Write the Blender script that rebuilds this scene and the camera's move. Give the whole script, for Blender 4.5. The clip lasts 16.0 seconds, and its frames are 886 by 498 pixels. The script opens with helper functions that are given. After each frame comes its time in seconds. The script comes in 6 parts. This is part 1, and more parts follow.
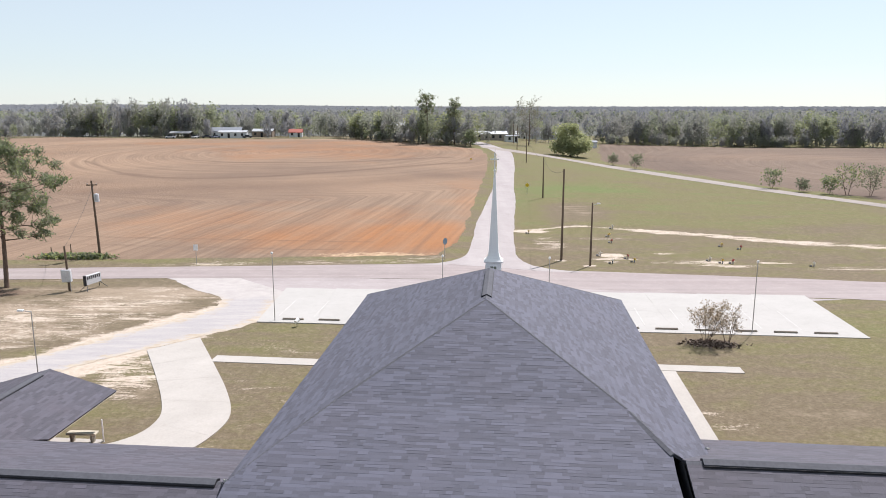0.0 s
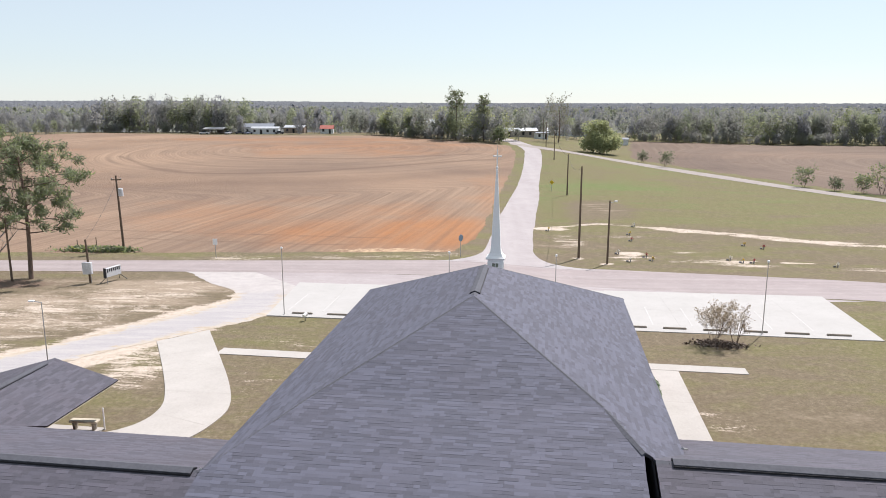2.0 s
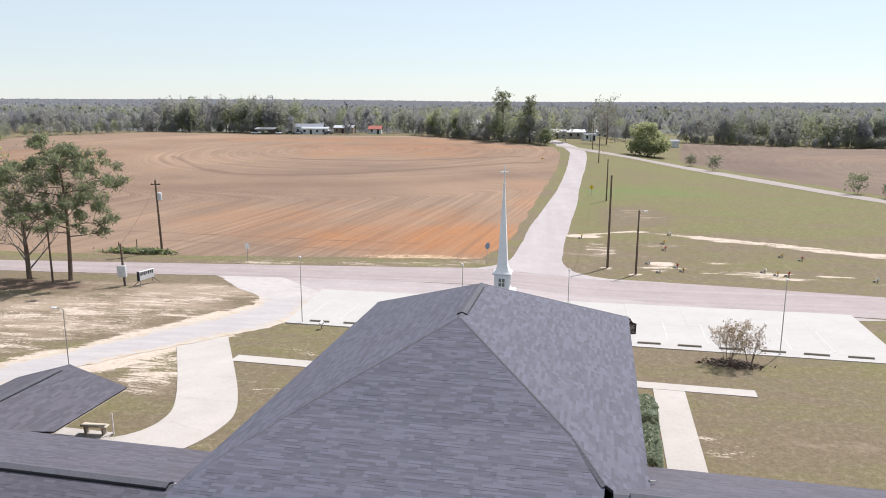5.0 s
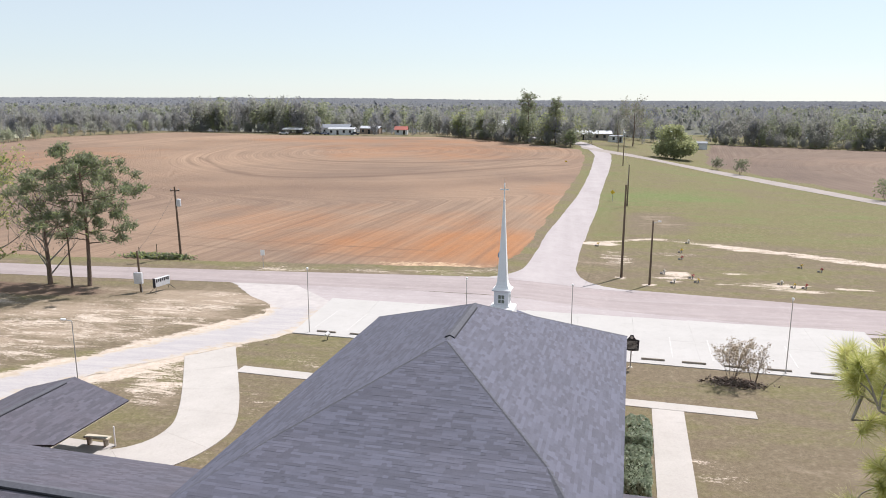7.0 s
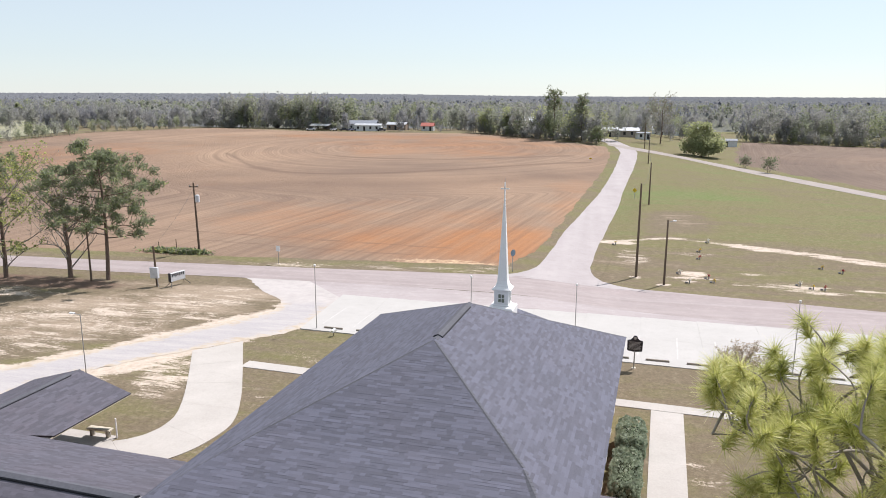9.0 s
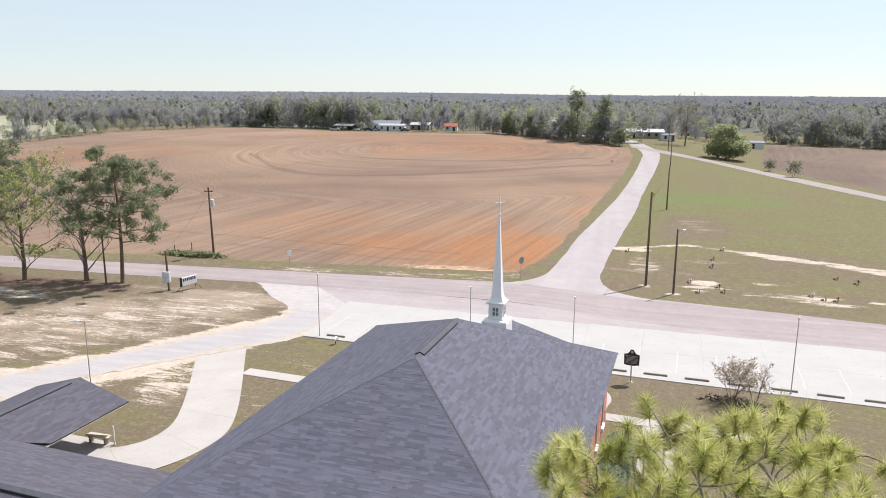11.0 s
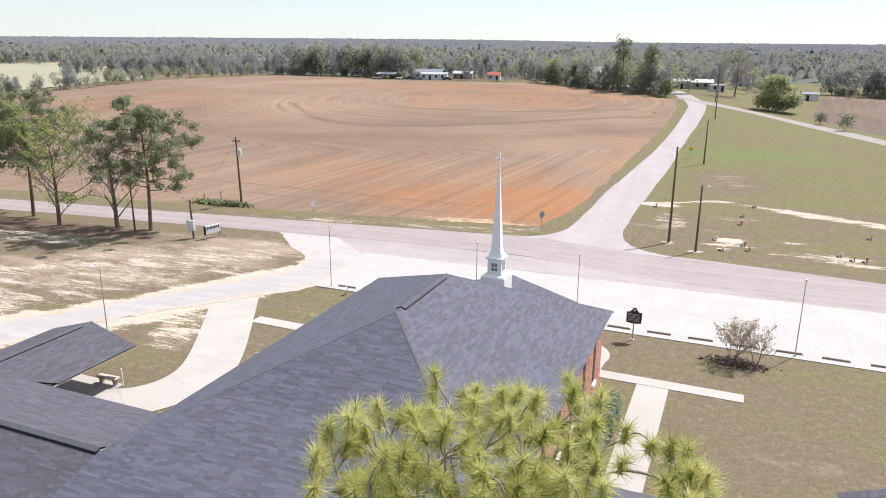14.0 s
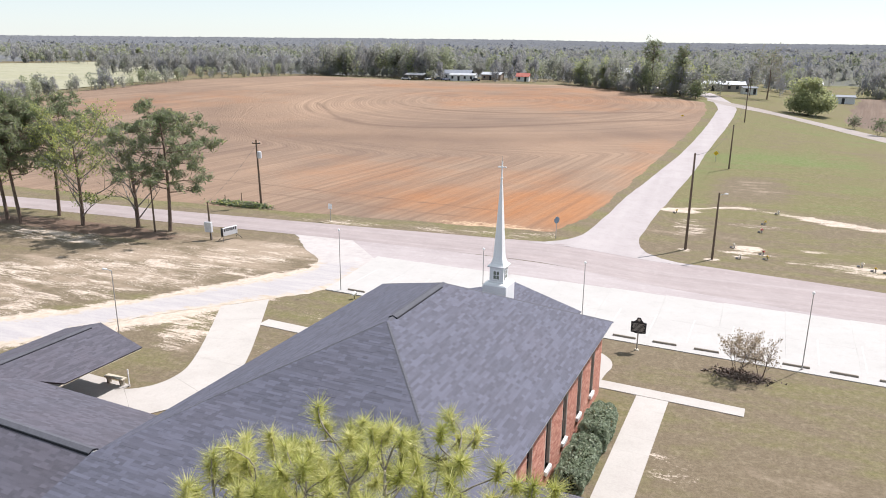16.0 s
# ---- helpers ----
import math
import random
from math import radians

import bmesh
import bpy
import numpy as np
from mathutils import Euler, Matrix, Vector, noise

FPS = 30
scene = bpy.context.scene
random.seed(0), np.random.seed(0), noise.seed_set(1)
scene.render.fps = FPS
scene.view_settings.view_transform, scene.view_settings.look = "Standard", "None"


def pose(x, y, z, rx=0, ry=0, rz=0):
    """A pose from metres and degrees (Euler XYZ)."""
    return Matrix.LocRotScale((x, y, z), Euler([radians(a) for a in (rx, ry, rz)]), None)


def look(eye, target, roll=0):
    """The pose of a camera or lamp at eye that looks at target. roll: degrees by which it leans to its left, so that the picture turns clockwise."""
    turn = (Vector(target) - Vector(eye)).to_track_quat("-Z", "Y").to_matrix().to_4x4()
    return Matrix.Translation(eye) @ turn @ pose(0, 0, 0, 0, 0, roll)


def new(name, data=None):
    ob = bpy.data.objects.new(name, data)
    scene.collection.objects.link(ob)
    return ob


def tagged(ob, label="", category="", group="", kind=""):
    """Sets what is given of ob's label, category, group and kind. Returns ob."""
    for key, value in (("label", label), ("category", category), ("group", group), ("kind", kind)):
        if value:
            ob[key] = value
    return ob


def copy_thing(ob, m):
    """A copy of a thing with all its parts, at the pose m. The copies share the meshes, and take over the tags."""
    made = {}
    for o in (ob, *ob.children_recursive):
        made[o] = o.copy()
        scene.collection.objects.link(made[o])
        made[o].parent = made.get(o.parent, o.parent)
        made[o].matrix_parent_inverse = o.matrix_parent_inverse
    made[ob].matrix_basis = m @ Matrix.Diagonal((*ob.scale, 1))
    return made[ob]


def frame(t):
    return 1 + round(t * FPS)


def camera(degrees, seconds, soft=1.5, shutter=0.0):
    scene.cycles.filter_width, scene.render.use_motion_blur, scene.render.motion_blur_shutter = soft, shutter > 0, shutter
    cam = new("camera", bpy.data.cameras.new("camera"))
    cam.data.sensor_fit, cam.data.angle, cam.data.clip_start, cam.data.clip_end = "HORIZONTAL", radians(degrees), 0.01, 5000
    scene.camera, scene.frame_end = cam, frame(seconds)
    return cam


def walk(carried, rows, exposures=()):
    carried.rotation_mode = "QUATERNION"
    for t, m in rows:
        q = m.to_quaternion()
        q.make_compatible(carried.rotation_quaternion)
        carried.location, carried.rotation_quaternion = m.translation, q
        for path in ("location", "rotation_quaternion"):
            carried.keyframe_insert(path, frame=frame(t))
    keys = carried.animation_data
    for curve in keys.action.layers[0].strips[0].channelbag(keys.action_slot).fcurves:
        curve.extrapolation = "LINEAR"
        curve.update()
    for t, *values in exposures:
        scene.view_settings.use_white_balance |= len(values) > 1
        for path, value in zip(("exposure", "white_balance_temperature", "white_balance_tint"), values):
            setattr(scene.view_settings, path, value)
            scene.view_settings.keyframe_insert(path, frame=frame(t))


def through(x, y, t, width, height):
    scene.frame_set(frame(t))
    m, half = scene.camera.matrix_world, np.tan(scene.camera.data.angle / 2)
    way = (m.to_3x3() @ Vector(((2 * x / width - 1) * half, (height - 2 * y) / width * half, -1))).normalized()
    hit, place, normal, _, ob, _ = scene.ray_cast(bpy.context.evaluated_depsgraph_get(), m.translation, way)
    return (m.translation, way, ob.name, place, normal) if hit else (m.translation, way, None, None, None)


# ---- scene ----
cam = camera(62.6, 16.0, soft=0.95)
METRES, EYE, TILT, LEAN, TURN = 16.0, 16.0, -11.1, 0.0, 0.0
ROWS = [
    (0.0, 0.0, 0.0, 0.0, 0.0, 0.0, -0.0),
    (0.5, 0.0285, -0.0006, -0.0014, 0.57, -0.04, -0.14),
    (1.0, 0.0589, -0.0011, -0.0019, 1.19, -0.09, -0.27),
    (1.5, 0.0912, -0.0045, -0.0016, 1.8, -0.21, -0.39),
    (2.0, 0.1206, -0.0075, -0.0006, 2.6, -0.27, -0.56),
    (2.5, 0.1507, -0.0112, -0.0005, 3.35, -0.28, -0.72),
    (3.0, 0.1809, -0.0123, 0.0003, 4.02, -0.3, -0.87),
    (3.5, 0.2093, -0.0126, 0.0108, 4.65, -0.33, -1.02),
    (4.0, 0.2379, -0.0156, 0.0312, 5.24, -0.38, -1.14),
    (6.5, 0.3771, -0.0206, 0.1179, 8.52, -0.59, -1.82),
    (7.0, 0.4046, -0.0214, 0.1382, 8.9, -0.65, -1.9),
    (7.5, 0.4318, -0.0194, 0.1415, 9.49, -0.67, -2.01),
    (8.0, 0.4587, -0.0169, 0.142, 10.15, -0.95, -2.14),
    (8.5, 0.4864, -0.0133, 0.1438, 10.69, -1.01, -2.26),
    (11.0, 0.6378, -0.0085, 0.2172, 13.27, -1.27, -2.9),
    (11.5, 0.6674, -0.0064, 0.2229, 13.9, -1.32, -3.03),
    (12.0, 0.6957, -0.0035, 0.2262, 14.66, -2.09, -3.18),
    (12.5, 0.7274, 0.0024, 0.2297, 15.28, -4.79, -3.3),
    (13.0, 0.7572, 0.0112, 0.236, 15.83, -5.33, -3.4),
    (13.5, 0.7866, 0.0188, 0.2401, 16.43, -5.35, -3.54),
    (14.0, 0.8169, 0.0247, 0.2467, 16.95, -5.4, -3.69),
    (14.5, 0.8453, 0.029, 0.2608, 17.54, -5.44, -3.84),
    (15.0, 0.8703, 0.0335, 0.2773, 18.15, -5.48, -3.98),
    (15.5, 0.8963, 0.04, 0.2824, 18.76, -5.52, -4.1),
    (16.0, 0.9228, 0.047, 0.2853, 19.38, -5.58, -4.22),
]
walk(cam, [(t, pose(0, 0, EYE, TILT, LEAN, TURN) @ pose(METRES * x, METRES * y, METRES * z, 90 + pitch, roll, yaw)) for t, x, y, z, yaw, pitch, roll in ROWS],
     exposures=[(0.0, 0.75), (11.5, 0.77), (13.0, 0.84), (16.0, 0.88)])

# ---- sky, sun, exposure ----
SUN_AZ, SUN_EL = 35.0, 53.0          # degrees to the right of straight ahead, and above the horizon
world = bpy.data.worlds.new("sky")
scene.world = world
world.use_nodes = True
wn = world.node_tree
sky = wn.nodes.new("ShaderNodeTexSky")
sky.sky_type, sky.sun_disc = "NISHITA", False
sky.sun_elevation, sky.sun_rotation = radians(SUN_EL), radians(SUN_AZ)
sky.air_density, sky.dust_density, sky.ozone_density = 1.0, 0.08, 5.0
wn.nodes["Background"].inputs["Strength"].default_value = 0.095
soften = wn.nodes.new("ShaderNodeHueSaturation")
soften.inputs["Saturation"].default_value = 0.72
wn.links.new(sky.outputs["Color"], soften.inputs["Color"])
haze = wn.nodes.new("ShaderNodeMix")          # thin spring haze evens out the sky
haze.data_type = "RGBA"
haze.inputs["Factor"].default_value = 0.62
haze.inputs[7].default_value = (4.3, 4.72, 5.05, 1)
wn.links.new(soften.outputs["Color"], haze.inputs[6])
wn.links.new(haze.outputs[2], wn.nodes["Background"].inputs["Color"])
sun_data = bpy.data.lights.new("sun", "SUN")
sun_data.energy, sun_data.angle, sun_data.color = 3.85, radians(0.53), (1.0, 0.938, 0.945)
sun = new("sun", sun_data)
ce, se = math.cos(radians(SUN_EL)), math.sin(radians(SUN_EL))
to_sun = Vector((ce * math.sin(radians(SUN_AZ)), ce * math.cos(radians(SUN_AZ)), se))
sun.matrix_world = look(to_sun * 60, (0, 0, 0))


# ---- materials ----
class Nodes:
    """A short way to write node materials."""

    def __init__(self, name, rough=0.8, metal=0.0, spec=0.3):
        self.mat = bpy.data.materials.new(name)
        self.mat.use_nodes = True
        self.t = self.mat.node_tree
        self.b = self.t.nodes["Principled BSDF"]
        self.b.inputs["Roughness"].default_value = rough
        self.b.inputs["Metallic"].default_value = metal
        self.b.inputs["Specular IOR Level"].default_value = spec

    def n(self, kind, **kw):
        node = self.t.nodes.new("ShaderNode" + kind)
        for k, v in kw.items():
            if k in node.inputs:
                self.put(node.inputs[k], v)
        return node

    def put(self, socket, v):
        if isinstance(v, bpy.types.NodeSocket):
            self.t.links.new(v, socket)
        else:
            socket.default_value = v

    def pos(self):
        return self.n("NewGeometry").outputs["Position"]

    def obj(self):
        return self.n("TexCoord").outputs["Object"]

    def attr(self, name):
        node = self.n("Attribute")
        node.attribute_name = name
        return node.outputs["Fac"]

    def noise(self, scale, detail=4.0, vec=None, rough=0.6, dist=0.0):
        node = self.n("TexNoise", Scale=scale, Detail=detail, Roughness=rough, Distortion=dist)
        self.put(node.inputs["Vector"], vec if vec is not None else self.pos())
        return node.outputs["Fac"]

    def scaled(self, vec, sx, sy, sz, rot=0.0):
        node = self.n("Mapping")
        self.put(node.inputs["Vector"], vec)
        node.inputs["Scale"].default_value = (sx, sy, sz)
        node.inputs["Rotation"].default_value = (0, 0, rot)
        return node.outputs["Vector"]

    def ramp(self, fac, *stops):
        node = self.n("ValToRGB")
        e = node.color_ramp.elements
        while len(e) < len(stops):
            e.new(0.5)
        for el, (p, c) in zip(e, stops):
            el.position = p
            el.color = (*c, 1) if len(c) == 3 else c
        self.put(node.inputs["Fac"], fac)
        return node.outputs["Color"]

    def span(self, fac, a, b, lo=0.0, hi=1.0):
        node = self.n("MapRange")
        self.put(node.inputs["Value"], fac)
        for k, v in zip(("From Min", "From Max", "To Min", "To Max"), (a, b, lo, hi)):
            node.inputs[k].default_value = v
        return node.outputs["Result"]

    def mix(self, fac, a, b, blend="MIX"):
        node = self.n("Mix")
        node.data_type, node.blend_type = "RGBA", blend
        self.put(node.inputs["Factor"], fac)
        for i, v in ((6, a), (7, b)):
            self.put(node.inputs[i], (*v, 1) if isinstance(v, tuple) and len(v) == 3 else v)
        return node.outputs[2]

    def math(self, op, a, b=0.0):
        node = self.n("Math")
        node.operation = op
        self.put(node.inputs[0], a)
        self.put(node.inputs[1], b)
        return node.outputs[0]

    def colour(self, c):
        self.put(self.b.inputs["Base Color"], (*c, 1) if isinstance(c, tuple) and len(c) == 3 else c)
        return self

    def bump(self, height, strength=0.3, distance=0.02):
        node = self.n("Bump")
        node.inputs["Strength"].default_value, node.inputs["Distance"].default_value = strength, distance
        self.put(node.inputs["Height"], height)
        self.put(self.b.inputs["Normal"], node.outputs["Normal"])
        return self


def plain(name, c, rough=0.7, metal=0.0, grain=8.0, amount=0.25, bump=0.15):
    """Paint, wood, metal or stone with grain and stains at two scales."""
    m = Nodes(name, rough, metal)
    a = m.noise(grain, 5, m.obj())
    b = m.noise(grain * 0.12, 3, m.obj())
    lo = tuple(v * (1 - amount) for v in c)
    hi = tuple(min(1, v * (1 + amount * 0.7)) for v in c)
    col = m.ramp(m.math("ADD", m.math("MULTIPLY", a, 0.6), m.math("MULTIPLY", b, 0.4)), (0.3, lo), (0.7, hi))
    m.colour(col)
    if bump:
        m.bump(a, bump, 0.01)
    return m.mat


def ground_material():
    m = Nodes("grass_and_soil", 0.95, spec=0.1)
    p = m.pos()
    big, mid, fine, blade = m.noise(0.05, 4, p), m.noise(0.45, 6, p, 0.7), m.noise(5.0, 6, p, 0.8), m.noise(30.0, 3, p, 0.8)
    grain = m.math("ADD", m.math("MULTIPLY", fine, 0.6), m.math("MULTIPLY", blade, 0.4))
    lush = m.math("ADD", m.attr("lush"), m.math("ADD", m.span(mid, 0.25, 0.75, -0.45, 0.45), m.span(big, 0.3, 0.7, -0.2, 0.2)))
    mow = m.noise(1.0, 4, m.scaled(p, 0.03, 0.35, 1, 0.3), 0.6)
    lush = m.math("ADD", lush, m.span(mow, 0.3, 0.7, -0.5, 0.5))
    drift = m.noise(0.13, 6, m.scaled(p, 0.45, 1.15, 1, 0.2), 0.7, 0.8)
    lush = m.math("ADD", lush, m.span(drift, 0.32, 0.68, -0.65, 0.65))
    tan = m.mix(m.span(grain, 0.35, 0.65), (0.225, 0.175, 0.128), (0.335, 0.275, 0.205))
    dry = m.mix(m.span(grain, 0.35, 0.65), (0.100, 0.079, 0.052), (0.200, 0.162, 0.110))
    green = m.mix(m.span(grain, 0.35, 0.65), (0.092, 0.084, 0.039), (0.205, 0.187, 0.092))
    fresh = m.mix(m.span(grain, 0.35, 0.65), (0.082, 0.108, 0.034), (0.172, 0.206, 0.080))
    col = m.mix(m.span(lush, 0.1, 0.95), dry, green)
    col = m.mix(m.span(lush, 1.15, 2.6), col, fresh)
    fleck = m.noise(1.9, 8, p, 0.88)
    col = m.mix(m.span(fleck, 0.5, 0.7, 0.0, 0.55), col, (0.33, 0.285, 0.20))
    col = m.mix(m.span(fleck, 0.46, 0.28, 0.0, 0.28), col, (0.085, 0.078, 0.04))
    col = m.mix(m.span(lush, -0.95, -0.25, 1.0, 0.0), col, tan)
    sand = m.mix(m.span(m.noise(1.6, 8, p, 0.8), 0.33, 0.67), (0.37, 0.30, 0.235), (0.57, 0.50, 0.42))
    streak = m.noise(0.42, 9, m.scaled(p, 0.42, 1.9, 1, 0.45), 0.8, 1.0)
    cover = m.math("ADD", m.attr("sand"), m.math("ADD", m.span(streak, 0.28, 0.72, -0.6, 0.5), m.span(fine, 0.3, 0.7, -0.24, 0.24)))
    col = m.mix(m.span(cover, 0.42, 0.62), col, sand)
    # brown leaf litter, with tree shadow painted into the same dark colour
    litter_shade = m.mix(m.span(fine, 0.3, 0.7), (0.095, 0.066, 0.05), (0.19, 0.135, 0.1))
    col = m.mix(m.span(m.math("ADD", m.attr("litter_shade"), m.span(mid, 0.2, 0.8, -0.4, 0.4)), 0.35, 0.7), col, litter_shade)
    m.colour(col)
    return m.bump(m.math("ADD", grain, m.math("MULTIPLY", mid, 0.6)), 0.35, 0.06).mat


def field_material(name, dark, mid_c, red):
    m = Nodes(name, 0.95, spec=0.08)
    p = m.pos()
    row = m.n("TexWave", Scale=1.0, Distortion=0.0)
    comb = m.n("CombineXYZ")
    m.put(comb.inputs[0], m.attr("row"))
    m.put(row.inputs["Vector"], comb.outputs[0])
    row.inputs["Scale"].default_value = 0.33
    broad, blotch, fine = m.noise(0.012, 4, p), m.noise(0.06, 5, p), m.noise(1.6, 6, p, 0.7)
    stretch = m.noise(1.0, 4, m.combine_rows(p), 0.65)
    k = m.math("ADD", m.attr("red"), m.span(blotch, 0.3, 0.7, -0.22, 0.22))
    col = m.mix(m.span(m.math("ADD", broad, m.math("MULTIPLY", stretch, 0.35)), 0.5, 0.85), dark, mid_c)
    col = m.mix(m.span(k, 0.15, 0.95), col, red)
    col = m.mix(m.math("MULTIPLY", m.span(stretch, 0.3, 0.75, 0.0, 0.34), m.attr("even")), col, m.mix(0.5, col, (0.43, 0.34, 0.245)))
    col = m.mix(m.math("MULTIPLY", m.span(m.noise(1.0, 3, m.combine_rows(p, 3.0), 0.7), 0.44, 0.74, 0.0, 0.5), m.attr("even")), col, (0.13, 0.09, 0.068))
    col = m.mix(m.span(m.math("ADD", m.attr("track"), m.span(stretch, 0.3, 0.7, -0.22, 0.22)), 0.3, 0.95, 0.0, 0.6), col, (0.115, 0.078, 0.06))
    col = m.mix(m.span(m.math("ADD", m.attr("pale"), m.span(fine, 0.3, 0.7, -0.35, 0.35)), 0.35, 0.75), col, (0.58, 0.43, 0.28))
    col = m.mix(m.span(fine, 0.3, 0.75, 0.0, 0.35), col, m.mix(0.6, col, (0.08, 0.05, 0.035)))
    m.colour(col)
    return m.bump(m.math("ADD", fine, m.math("MULTIPLY", row.outputs["Fac"], 0.5)), 0.5, 0.12).mat


def combine_rows(self, p, close=1.0):
    """Coordinates that run along the plough rows: far apart along them, close across."""
    comb, sep = self.n("CombineXYZ"), self.n("SeparateXYZ")
    self.put(sep.inputs[0], p)
    self.put(comb.inputs[0], self.math("MULTIPLY", self.attr("row"), 0.35 * close))
    self.put(comb.inputs[1], self.math("MULTIPLY", self.attr("along"), 0.015))
    return comb.outputs[0]


Nodes.combine_rows = combine_rows


def paving_material(name, lo, hi, crack=0.5, tint=(0.3, 0.27, 0.22), grain=14.0, streak=None):
    m = Nodes(name, 0.9, spec=0.2)
    p = m.pos()
    a, b, c = m.noise(grain, 6, p, 0.7), m.noise(0.35, 5, p), m.noise(1.6, 5, p)
    col = m.mix(m.span(m.math("ADD", m.math("MULTIPLY", a, 0.5), m.math("MULTIPLY", b, 0.5)), 0.35, 0.65), lo, hi)
    col = m.mix(m.span(c, 0.52, 0.75, 0.0, crack), col, tint)
    if streak:
        col = m.mix(m.span(m.noise(1.0, 4, m.scaled(p, streak[0], streak[1], 1, 0.06), 0.6), 0.4, 0.7, 0.0, 0.4), col, m.mix(0.5, col, (0.48, 0.45, 0.435)))
    m.colour(col)
    return m.bump(a, 0.25, 0.01).mat


def gravel_material():
    """Blue-grey crushed stone with sand creeping in from its edges and pale hardpan at the mouth."""
    m = Nodes("crushed_stone", 0.95, spec=0.1)
    p = m.pos()
    fine, mid, big = m.noise(9.0, 6, p, 0.8), m.noise(1.1, 6, p, 0.7), m.noise(0.3, 5, p, 0.6)
    lane = m.noise(0.9, 6, m.scaled(p, 0.25, 1.5, 1, -0.85), 0.7)
    stone = m.mix(m.span(fine, 0.3, 0.7), (0.295, 0.28, 0.282), (0.425, 0.405, 0.40))
    stone = m.mix(m.span(lane, 0.42, 0.66, 0.0, 0.6), stone, (0.47, 0.44, 0.41))
    sand = m.mix(m.span(mid, 0.3, 0.7), (0.36, 0.30, 0.23), (0.53, 0.47, 0.39))
    pan = m.mix(m.span(mid, 0.3, 0.7), (0.36, 0.335, 0.32), (0.46, 0.43, 0.41))
    col = m.mix(m.span(m.math("ADD", m.attr("worn"), m.span(big, 0.3, 0.7, -0.5, 0.5)), 0.3, 0.7), pan, stone)
    k = m.math("ADD", m.attr("middle"), m.math("ADD", m.span(mid, 0.3, 0.7, -0.28, 0.28), m.span(lane, 0.3, 0.7, -0.22, 0.22)))
    col = m.mix(m.math("MULTIPLY", m.span(k, 0.38, 0.1), m.attr("worn")), col, sand)
    col = m.mix(m.span(m.noise(2.2, 6, p, 0.75), 0.6, 0.72, 0.0, 0.5), col, (0.26, 0.23, 0.22))
    m.colour(col)
    return m.bump(fine, 0.4, 0.02).mat


def shingle_material(name, cool, warm):
    m = Nodes(name, 0.82, spec=0.35)
    g = m.n("NewGeometry")
    info = m.n("ObjectInfo")
    r = m.math("FRACT", m.math("ADD", g.outputs["Random Per Island"], info.outputs["Random"]))
    o = m.pos()
    grit, blot = m.noise(60, 3, o, 0.8), m.noise(0.35, 4, o)
    col = m.ramp(r, (0.0, tuple(v * 0.72 for v in cool)), (0.35, tuple(v * 0.9 for v in cool)), (0.7, tuple(v * 1.12 for v in cool)), (1.0, tuple(v * 1.32 for v in cool)))
    col = m.mix(m.span(blot, 0.4, 0.7, 0.0, 0.5), col, m.mix(1.0, col, warm, "MULTIPLY"))
    col = m.mix(m.span(grit, 0.3, 0.7, 0.0, 0.35), col, (0.16, 0.16, 0.18))
    m.colour(col)
    return m.bump(grit, 0.4, 0.004).mat


def brick_material():
    m = Nodes("red_brick", 0.85, spec=0.2)
    info = m.n("ObjectInfo")
    g = m.n("NewGeometry")
    r = m.math("FRACT", m.math("ADD", g.outputs["Random Per Island"], info.outputs["Random"]))
    col = m.ramp(r, (0.0, (0.33, 0.13, 0.095)), (0.4, (0.46, 0.205, 0.15)), (0.8, (0.54, 0.28, 0.21)), (1.0, (0.6, 0.37, 0.29)))
    m.colour(m.mix(m.span(m.noise(25, 4, m.obj()), 0.35, 0.75, 0.0, 0.4), col, (0.4, 0.22, 0.17)))
    return m.bump(m.noise(80, 3, m.obj()), 0.3, 0.004).mat


def leaf_material(name, stops, rough=0.6, through=0.25, vary=0.35, spec=0.25, lift=0.0):
    """Foliage: each leaf or clump has its own shade; 'tone' sets the tree's colour."""
    m = Nodes(name, rough, spec=spec)
    g = m.n("NewGeometry")
    r = m.math("ADD", m.math("MULTIPLY", g.outputs["Random Per Island"], vary), m.math("MULTIPLY", m.attr("tone"), 0.75))
    col = m.ramp(m.math("ADD", r, 0.125 - vary / 2), *stops)
    m.colour(col)
    t = m.n("BsdfTranslucent")
    m.put(t.inputs["Color"], col)
    if lift:   # shading normals tilted skyward to brighten backlit foliage
        up = m.n("VectorMath")
        up.inputs[1].default_value = (0, 0, lift)
        m.put(up.inputs[0], g.outputs["Normal"])
        face = m.n("VectorMath")
        face.operation = "NORMALIZE"
        m.put(face.inputs[0], up.outputs["Vector"])
        m.put(m.b.inputs["Normal"], face.outputs["Vector"])
    mx = m.n("MixShader")
    mx.inputs["Fac"].default_value = through
    m.t.links.new(m.b.outputs[0], mx.inputs[1])
    m.t.links.new(t.outputs[0], mx.inputs[2])
    m.t.links.new(mx.outputs[0], m.t.nodes["Material Output"].inputs["Surface"])
    return m.mat


def bark_material(name, lo, hi):
    m = Nodes(name, 0.95, spec=0.1)
    a = m.noise(9, 6, m.scaled(m.obj(), 1, 1, 0.25), 0.7)
    m.colour(m.ramp(a, (0.3, lo), (0.7, hi)))
    return m.bump(a, 0.6, 0.03).mat


